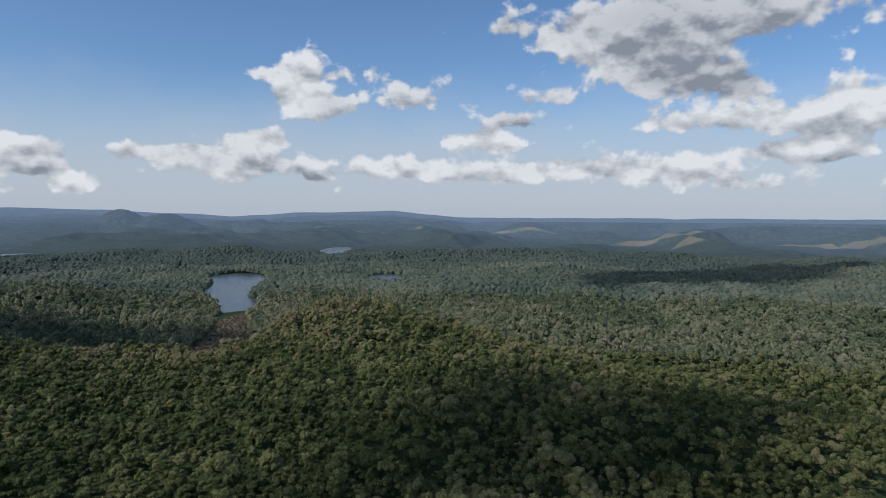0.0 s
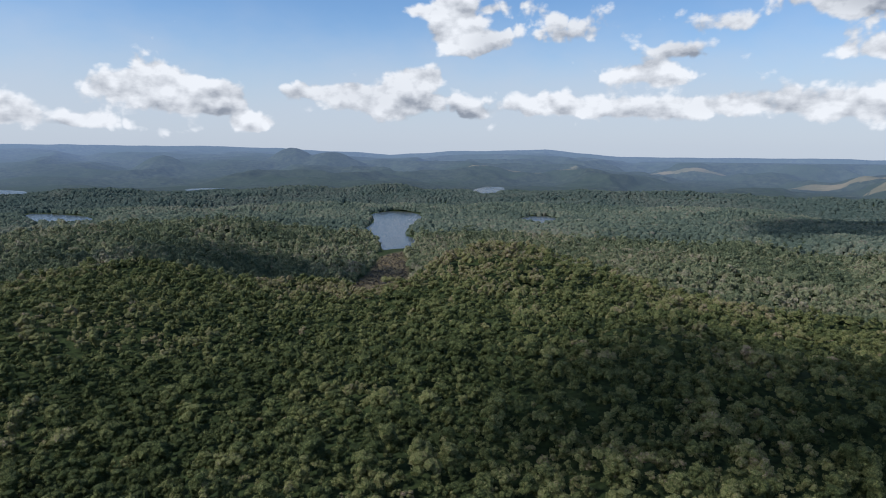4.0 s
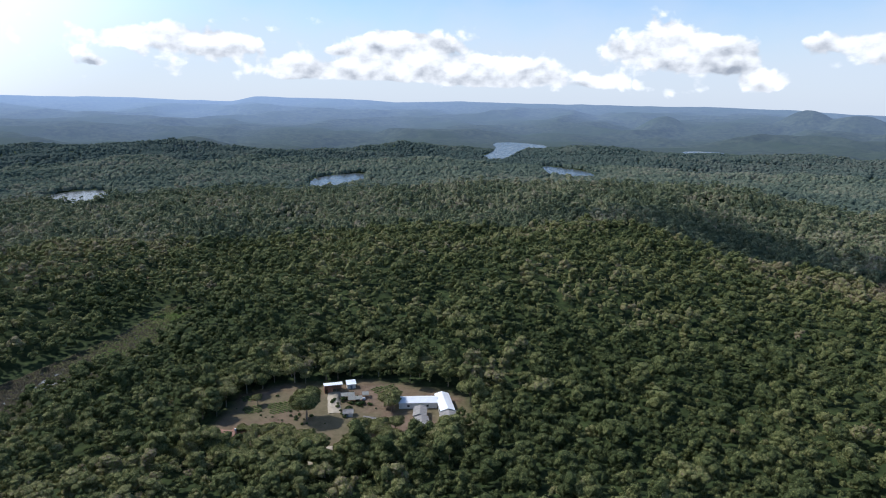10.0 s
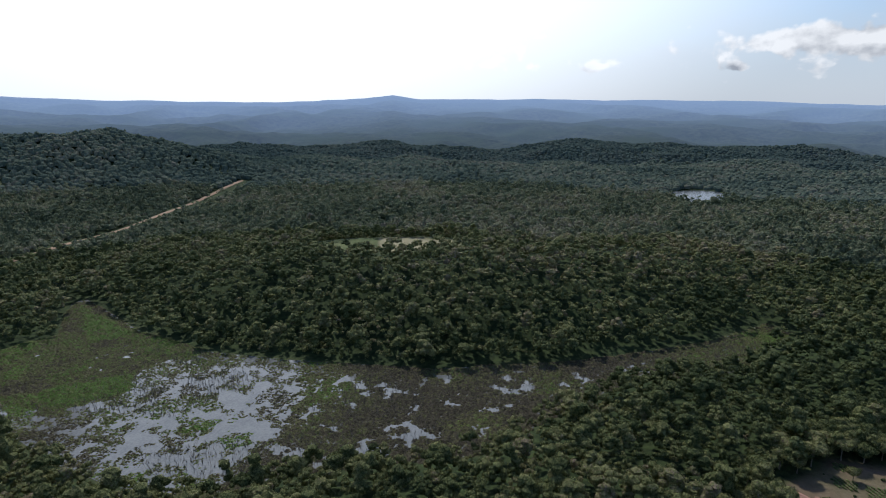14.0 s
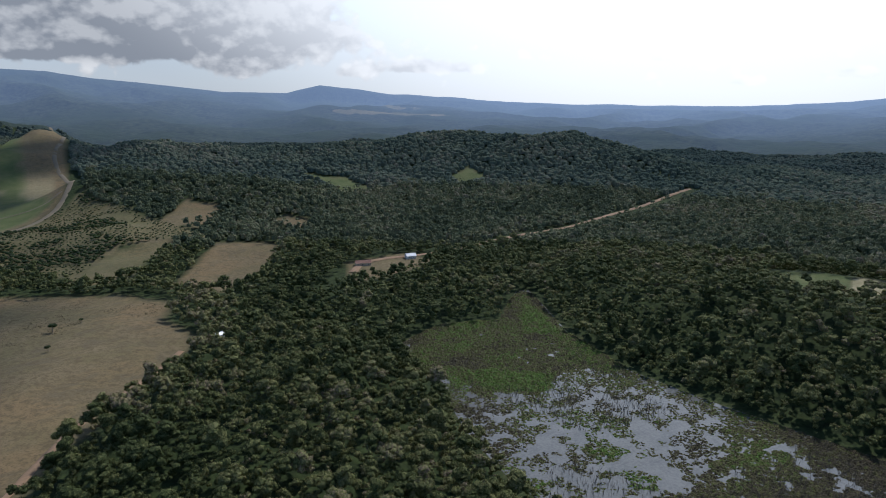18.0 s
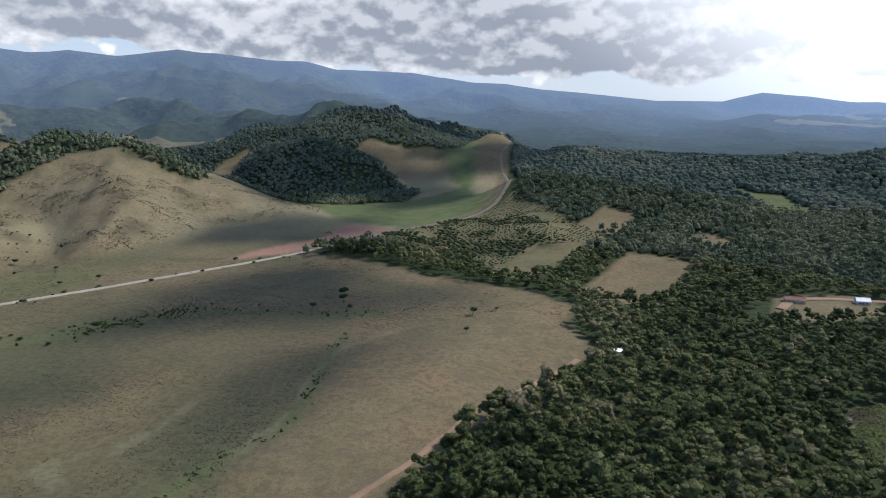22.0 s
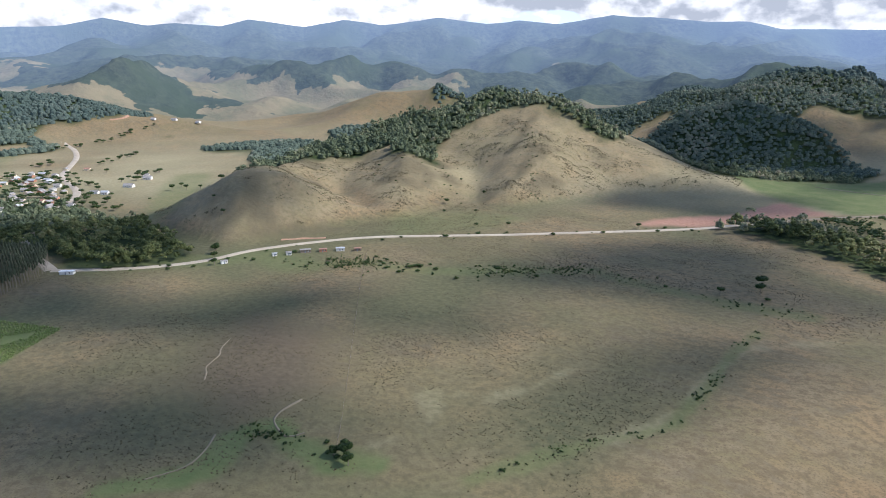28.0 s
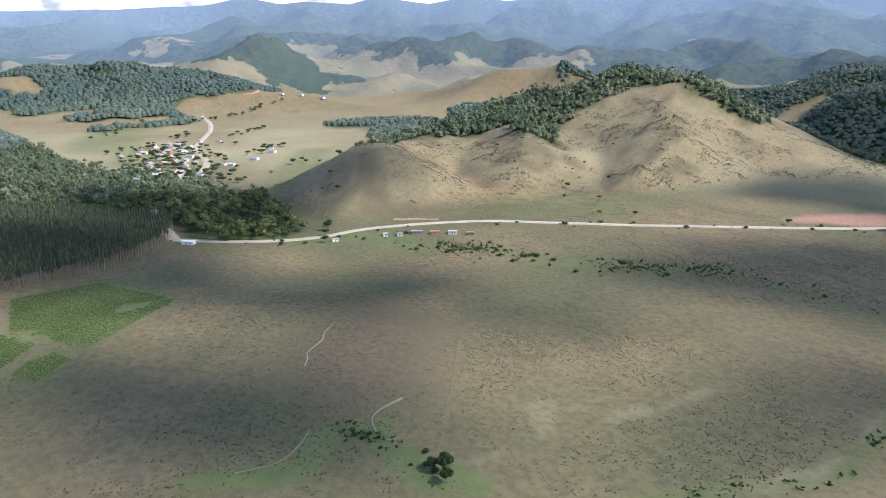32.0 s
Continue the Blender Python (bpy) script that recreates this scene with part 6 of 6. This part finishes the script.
def build_farm():
    # the long white-roofed farmhouse round its court
    root = thing("farmhouse", at_ground(-228, 186, 0), "farmhouse with white metal and weathered grey roofs round a court", "house")
    for label, (cx, cy), turn, length, width, h, roof in (("wing with a long white metal roof", (-237.5, 184), 57, 21, 7.5, 3.6, WHITE_METAL), ("wing with a white metal roof", (-226.0, 194), -27, 20, 7.2, 4.0, WHITE_METAL),
                                                          ("old wing with a weathered grey roof", (-213, 187.5), -27, 10, 9, 3.2, GREY_TILE), ("old wing with a weathered grey roof", (-226, 177.5), -38, 9.5, 6.5, 3.2, GREY_TILE),
                                                          ("old wing with a weathered grey roof", (-217, 172.5), -30, 10, 6.5, 2.8, GREY_TILE)):
        wing = new("wing")
        wing.parent = root
        wing.matrix_local = pose(cx + 228, cy - 186, 0, 0, 0, turn)
        tagged(wing, label)
        a, b, e, ridge, t = length / 2, width / 2, 0.5, h + 0.16 * width, 0.12
        part("wall", gable_walls(length, width, h, ridge - 0.06), WHITEWASH, wing)
        drop = (ridge - h) / b * e
        for s in (-1, 1):
            part("roof_slope", slab([(-a - e, s * (b + e), h - drop + t), (a + e, s * (b + e), h - drop + t), (a + e, 0, ridge + t), (-a - e, 0, ridge + t)], t), roof, wing)
            part("window", block(-a * 0.5 - 0.6, s * b - 0.05, 1.0, -a * 0.5 + 0.6, s * b + 0.06, 2.1), GLASS_DARK, wing)
            part("window", block(a * 0.5 - 0.6, s * b - 0.05, 1.0, a * 0.5 + 0.6, s * b + 0.06, 2.1), GLASS_DARK, wing)
            part("door", block(-0.5, s * b - 0.05, 0, 0.5, s * b + 0.07, 2.1), DOOR_PAINT, wing)
    # open barn
    barn = thing("barn", at_ground(-281, 154, 68), "open barn with a white metal roof and raw brick walls", "barn")
    part("roof", slab([(-5.4, -3.0, 4.9), (5.4, -3.0, 4.9), (5.4, 2.9, 4.0), (-5.4, 2.9, 4.0)], 0.12), WHITE_METAL, barn, "white corrugated metal roof")
    part("back_wall", block(-5, 2.3, -0.4, 5, 2.5, 3.85), BRICK, barn)
    part("end_wall", block(-5.2, -2.6, -0.4, -5.0, 2.3, 3.8), BRICK, barn)
    part("inner_wall", block(-3.0, -2.2, -0.4, -0.4, -2.0, 3.2), BRICK, barn, "orange brick partition")
    for k in range(4):
        part("post", block(-4.9 + 3.2 * k, -2.8, -0.4, -4.7 + 3.2 * k, -2.6, 4.75), WOOD, barn)
    shed = thing("shed", at_ground(-279.5, 165, 68), "small shed with a bright white metal roof", "shed")
    part("roof", slab([(-2.9, -2.7, 2.9), (2.9, -2.7, 2.9), (2.9, 2.7, 3.5), (-2.9, 2.7, 3.5)], 0.1), WHITE_METAL, shed)
    part("wall", block(-2.5, -2.3, -0.4, 2.5, 2.3, 2.75), WHITEWASH, shed)
    part("door", block(-0.6, -2.38, 0, 0.6, -2.28, 2.0), DOOR_PAINT, shed)
    # clay-tiled house half hidden by trees
    old = thing("tiled_house", at_ground(-264, 85, 50), "old house with broken red clay-tile roofs", "house")
    for k, (cx, cy, l, w, h) in enumerate(((0, 0, 12, 7, 3.0), (6.5, 4.5, 7, 6, 2.6), (-6, -3.5, 6, 5, 2.4))):
        for s in (-1, 1):
            part("roof_slope", slab([(cx - l / 2, cy + s * w / 2, h), (cx + l / 2, cy + s * w / 2, h), (cx + l / 2, cy, h + 1.6), (cx - l / 2, cy, h + 1.6)], 0.14), RED_TILE, old)
        part("wall", block(cx - l / 2 + 0.4, cy - w / 2 + 0.4, -0.4, cx + l / 2 - 0.4, cy + w / 2 - 0.4, h + 0.3), BRICK, old)
    part("chimney", block(5, 0.4, 2.5, 5.8, 1.2, 5.4), WHITEWASH, old)
    build_house(-250, 147, 60, 5, 4, 2.2, WHITEWASH, GREY_TILE, "small grey-roofed hut beside the vegetable beds", name="hut", windows=1)
    build_house(-236, 152, 40, 6, 4, 2.3, WHITEWASH, GREY_TILE, "small grey-roofed hut beside the vegetable beds", name="hut", windows=1)
    # shade-net frame
    net = thing("net_house", at_ground(-264, 159, 62), "low shade-net frame over seedling beds", "greenhouse")
    for i in range(5):
        for j in range(3):
            part("post", block(-8 + 4 * i - 0.06, -5 + 5 * j - 0.06, -0.3, -8 + 4 * i + 0.06, -5 + 5 * j + 0.06, 2.2), WOOD, net)
    for i in range(4):
        for j in range(2):
            if (i + j) % 3:
                part("net", slab([(-7.9 + 4 * i, -4.9 + 5 * j, 2.32), (-4.1 + 4 * i, -4.9 + 5 * j, 2.25), (-4.1 + 4 * i, -0.1 + 5 * j, 2.32), (-7.9 + 4 * i, -0.1 + 5 * j, 2.25)], 0.04), NETTING, net)
    for i in range(5):
        part("rail", block(-8 + 4 * i - 0.05, -5, 2.16, -8 + 4 * i + 0.05, 5, 2.24), WOOD, net)
    tank = thing("water_tank", at_ground(-261, 163, 0), "white water tank on the ground", "tank")
    part("body", tube([(0, 0, -0.1, 0.9), (0, 0, 1.0, 1.0), (0, 0, 1.3, 0.75)], 14), WHITE_METAL, tank)
    part("lid", tube([(0, 0, 1.3, 0.4), (0, 0, 1.4, 0.38)], 12), WHITE_METAL, tank)
    # the great tree of the yard
    big = build_tree("yard_tree", "tall broad dark-green tree shading the farm yard", 18, 8.0, 95, LEAF, 0.5, 320, trunk=0.55, crowns=8)
    big.matrix_world = at_ground(-259, 127, 30)
    rng = random.Random(96)
    small = build_tree("yard_tree", "olive-green tree at the edge of the farm yard", 9, 4.6, 97, LEAF, 0.7, 160, "trees in the farm yard")
    stand(small, [(-243, 104, 0.9), (-252, 101, 0.8), (-257, 103, 0.6), (-236, 107), (-231, 111, 0.8), (-234, 118, 0.7), (-231, 102), (-239, 100, 1.1), (-242, 109), (-238, 104), (-246, 103, 0.8), (-232, 113, 1.1), (-236, 118, 0.8), (-248, 92), (-255, 97, 0.9),
                  (-223, 133, 0.7), (-226, 140), (-229, 145, 0.9), (-222, 141, 0.9), (-218, 147, 1.1), (-213, 149, 1.0), (-208, 150, 1.0), (-240, 168, 0.9), (-243, 172, 0.8), (-290, 112, 0.7), (-245, 173, 1.1), (-247, 168, 0.9), (-224, 141, 1.0), (-221, 150, 1.1), (-220, 158, 1.0), (-227, 148, 0.8), (-241, 108, 1.1), (-236, 112, 1.0), (-233, 106, 1.0), (-247, 110, 0.9), (-262, 93, 0.7), (-253, 106, 0.8)], rng)
    shrub = build_bush("garden_shrub", "leafy green shrub in the farm garden", 1.5, 98, BUSH, 0.55, "shrubs in the farm garden")
    stand(shrub, [(-262 + rng.uniform(-10, 14), 150 + rng.uniform(-6, 14), rng.uniform(0.5, 1.4)) for _ in range(26)] + [(-268 + rng.uniform(-6, 10), 124 + rng.uniform(-4, 6), rng.uniform(0.4, 0.9)) for _ in range(8)] + [(rng.uniform(-296, -214), rng.uniform(100, 190), rng.uniform(0.25, 0.7)) for _ in range(40)], rng)


build_farm()

CROP = foliage("crop_leaves", (0.115, 0.165, 0.055), (0.175, 0.235, 0.075), (0.235, 0.280, 0.105), dry=(0.30, 0.30, 0.15), gloss=0.05)


def build_crops():
    rng = np.random.default_rng(101)
    x, y = [], []
    for poly, gap, lane, ang in [(CROPS[0], 1.4, 2.2, 1.0), (CROPS[1], 1.4, 2.0, 0.4), (CROPS[2], 1.4, 2.0, 1.3)]:
        px, py = rows_in(poly, gap, lane, ang, rng, 0.3)
        x.append(px)
        y.append(py)
    x, y = np.concatenate(x), np.concatenate(y)
    keep = fbm(x, y, 25, 3, 451) > -0.42
    x, y = x[keep], y[keep]
    plant("crop_rows", x, y, relief(x, y), rng.uniform(0.6, 1.2, len(x)), np.full(len(x), 0.3), crown_templates(1, 6, 5, 103, keep=-0.1), CROP, rng, "bright green rows of a young crop", tint=np.clip(0.45 + fbm(x, y, 40, 3, 453), 0, 1))
    for poly, lane in (([(-287, 116), (-283, 130), (-271, 127), (-274, 113)], 1.9), ([(-304, 108), (-300, 118), (-294, 116), (-297, 106)], 1.7), ([(-291, 104), (-288, 113), (-280, 111), (-283, 102)], 1.8), ([(-271, 173), (-268, 187), (-258, 186), (-261, 172)], 2.0)):
        bed = thing("vegetable_bed", Matrix(), "rows of green vegetables on brown soil", "garden", "vegetable beds of the farm")
        c = np.mean(poly, 0)
        bed.matrix_world = at_ground(c[0], c[1])
        px, py = rows_in(poly, 0.8, lane, 0.4, rng, 0.1)
        row = np.round((px * -math.sin(0.4) + py * math.cos(0.4)) / lane)
        for r in np.unique(row):
            k = row == r
            ob = plant("crop_strip", px[k] - c[0], py[k] - c[1], 0 * px[k], rng.uniform(0.5, 0.85, k.sum()), np.full(k.sum(), 0.25), crown_templates(1, 8, 3, 105, keep=-0.2), CROP, rng, "leafy green row")
            del ob["category"]
            ob.parent = bed


build_crops()


def build_settlements():
    rng = random.Random(111)
    # village below the hill
    walls, roofs = [WHITEWASH, CREAM, CREAM, BRICK], [GREY_TILE, RED_TILE, ZINC, GREY_TILE, GREY_TILE]
    words = {WHITEWASH: "white", CREAM: "cream", BRICK: "raw brick", GREY_TILE: "grey fibre-cement", RED_TILE: "red tile", ZINC: "dull zinc", WHITE_METAL: "white metal"}
    done = []
    tries = 0
    while len(done) < 52 and tries < 4000:
        tries += 1
        u = rng.random()
        x, y = 770 + 330 * u + rng.gauss(0, 20), -395 - 120 * u + rng.gauss(0, 32)
        if u > 0.55 and rng.random() < 0.5:
            continue
        if any((x - a) ** 2 + (y - b) ** 2 < 210 for a, b in done) or not (-0.5 < relief_at(x, y) < 12):
            continue
        q = np.array([x]), np.array([y])
        if line_distance([(640, -330, 0), (760, -400, 0), (815, -445, 0), (885, -488, 0), (1023, -529, 0)], *q)[0][0] < 10:
            continue
        done.append((x, y))
        w, r = rng.choice(walls), rng.choice(roofs)
        build_house(x, y, 30 + rng.choice((0, 90)) + rng.gauss(0, 8), rng.uniform(6, 11), rng.uniform(5, 7), rng.uniform(2.6, 3.4), w, r,
                    "%s village house with a %s roof among trees" % (words[w], words[r]), "houses of the village", name="village_house")
    for x, y, turn, l, w in ((905, -600, 40, 12, 8), (862, -548, 30, 14, 7), (930, -612, 50, 8, 6), (1480, -1000, 20, 14, 8), (1505, -960, 30, 10, 8), (1440, -1040, 10, 12, 8)):
        build_house(x, y, turn, l, w, 3.2, WHITEWASH, GREY_TILE, "white farm building with a grey roof on the plain", "farm buildings of the plain", name="farm_building")
    tree = build_tree("village_tree", "green shade tree between the village houses", 5.8, 3.6, 113, BUSH, 0.45, 90, "trees of the village")
    spots = []
    for _ in range(330):
        u = rng.random() ** 1.2
        spots.append((715 + 380 * u + rng.gauss(0, 26), -380 - 125 * u + rng.gauss(0, 38), rng.uniform(0.6, 1.3)))
    spots = [s for s in spots if all((s[0] - a) ** 2 + (s[1] - b) ** 2 > 42 for a, b in done)]
    for line, n in (([(1130, -640), (1180, -700), (1230, -760)], 12), ([(905, -560), (940, -600), (960, -640)], 14), ([(1400, -640), (1450, -820), (1480, -960)], 26), ([(1180, -560), (1210, -590)], 8), ([(1240, -420), (1400, -560), (1480, -600)], 16)):
        c = smooth_line(line, 2.0)
        for _ in range(n):
            q = c[rng.randrange(len(c))]
            spots.append((q[0] + rng.gauss(0, 8), q[1] + rng.gauss(0, 8), rng.uniform(0.8, 1.5)))
    stand(tree, spots, rng)
    # shacks along the main road
    for x, y, turn, l, w, wall, roof, lab in ((431, -452, 60, 5, 4, WHITEWASH, ZINC, "small white roadside shack with a zinc roof"), (424, -462, 55, 6, 5, WHITEWASH, GREY_TILE, "small white roadside shack with a grey roof"),
                                              (419, -477, 52, 12, 7, WOOD, GREY_TILE, "brown wooden roadside shed with a grey roof"), (408, -488, 50, 9, 6, BRICK, RED_TILE, "brick roadside shack with a tiled roof"),
                                              (398, -500, 45, 10, 7, WHITEWASH, ZINC, "white roadside shack with a zinc roof"), (385, -509, 45, 8, 5, WOOD, RED_TILE, "wooden roadside shed with a tiled roof"),
                                              (446, -411, 70, 7, 4, WHITEWASH, GREY_TILE, "white roadside hut with a grey roof"), (520, -318, 40, 14, 6, WHITEWASH, WHITE_METAL, "low white building beside the road")):
        build_house(x - 8, y + 8, turn, 0.75 * l, 0.75 * w, 2.4, wall, roof, lab, "shacks along the main road", name="roadside_shack", windows=1, single=True)
    # forest lodge and hut
    build_house(-342, -594, -20, 16, 8, 3.2, CREAM, RED_TILE, "long lodge with a red tile roof in a clearing", name="lodge", windows=3, veranda=True)
    build_house(-402, -594, -15, 11, 8, 3.4, WHITEWASH, WHITE_METAL, "lodge outbuilding with a white metal roof", name="outbuilding")
    build_house(-150, -462, 20, 6, 5, 7.0, WHITEWASH, ZINC, "tall zinc-roofed hut among forest trees", name="forest_hut", windows=1)
    # posts of the long pasture fence
    fence = thing("fence", at_ground(162, -263), "old wooden post and wire fence across the pasture", "fence")
    c = smooth_line([(162, -263), (195, -302), (310, -434), (367, -502)], 4.0)
    z0 = relief_at(162, -263)
    z = relief(c[:, 0], c[:, 1])
    post = None
    for (x, y), h in zip(c, z):
        if post is None:
            post = part("post", block(-0.09, -0.09, -0.4, 0.09, 0.09, 1.3), WOOD, fence).data
            fence.children[0].location = (x - 162, y + 263, h - z0)
        else:
            ob = new("post", post)
            ob.parent, ob.location = fence, (x - 162, y + 263, h - z0)
    for level in (0.5, 1.0):
        bm = bmesh.new()
        for (x0, y0), h0, (x1, y1), h1 in zip(c, z, c[1:], z[1:]):
            v = [bm.verts.new(p) for p in ((x0 - 162, y0 + 263, h0 - z0 + level), (x1 - 162, y1 + 263, h1 - z0 + level), (x1 - 162, y1 + 263, h1 - z0 + level + 0.03), (x0 - 162, y0 + 263, h0 - z0 + level + 0.03))]
            bm.faces.new(v)
        part("wire", bm, ZINC, fence)
    # raw earth cuts
    for name, line, wide, high in (("earth_cut_road", [(462, -484), (450, -500), (434, -516)], 3.5, 3.0), ("earth_cut_village", [(1560, -880), (1552, -905), (1556, -925)], 7, 5), ("earth_cut_north", [(-190, -1290), (-185, -1180)], 12, 6), ("earth_cut_pass", [(-250, -1990), (-225, -1840)], 22, 12)):
        c = smooth_line(line, 3.0)
        t = np.gradient(c, axis=0)
        t /= np.linalg.norm(t, axis=1)[:, None]
        n = np.stack([-t[:, 1], t[:, 0]], -1)
        cols = []
        for k, (off, up) in enumerate(((-0.5, -1.0), (-0.25, 0.55), (0.0, 0.9), (0.3, 0.8), (0.6, -0.5))):
            q = c + n * (off * wide * (1 + 0.5 * fbm(c[:, 0] + 30 * k, c[:, 1], 12, 3, 461 + k)))[:, None]
            hgt = relief(q[:, 0], q[:, 1]) + up * high * 0.35 * (1 + 0.9 * fbm(c[:, 0], c[:, 1] + 20 * k, 9, 3, 471 + k))
            cols.append(np.concatenate([q, hgt[:, None]], 1))
        v = np.stack(cols, 1)
        i = np.arange(len(c) - 1)[:, None] * 5 + np.arange(4)[None]
        f = np.stack([i, i + 1, i + 6, i + 5], -1).reshape(-1, 4)[:, ::-1]
        tagged(mesh_object(name, v.reshape(-1, 3), f, RED_EARTH), "raw orange earth bank cut into the slope", "bank", kind="structure")


build_settlements()
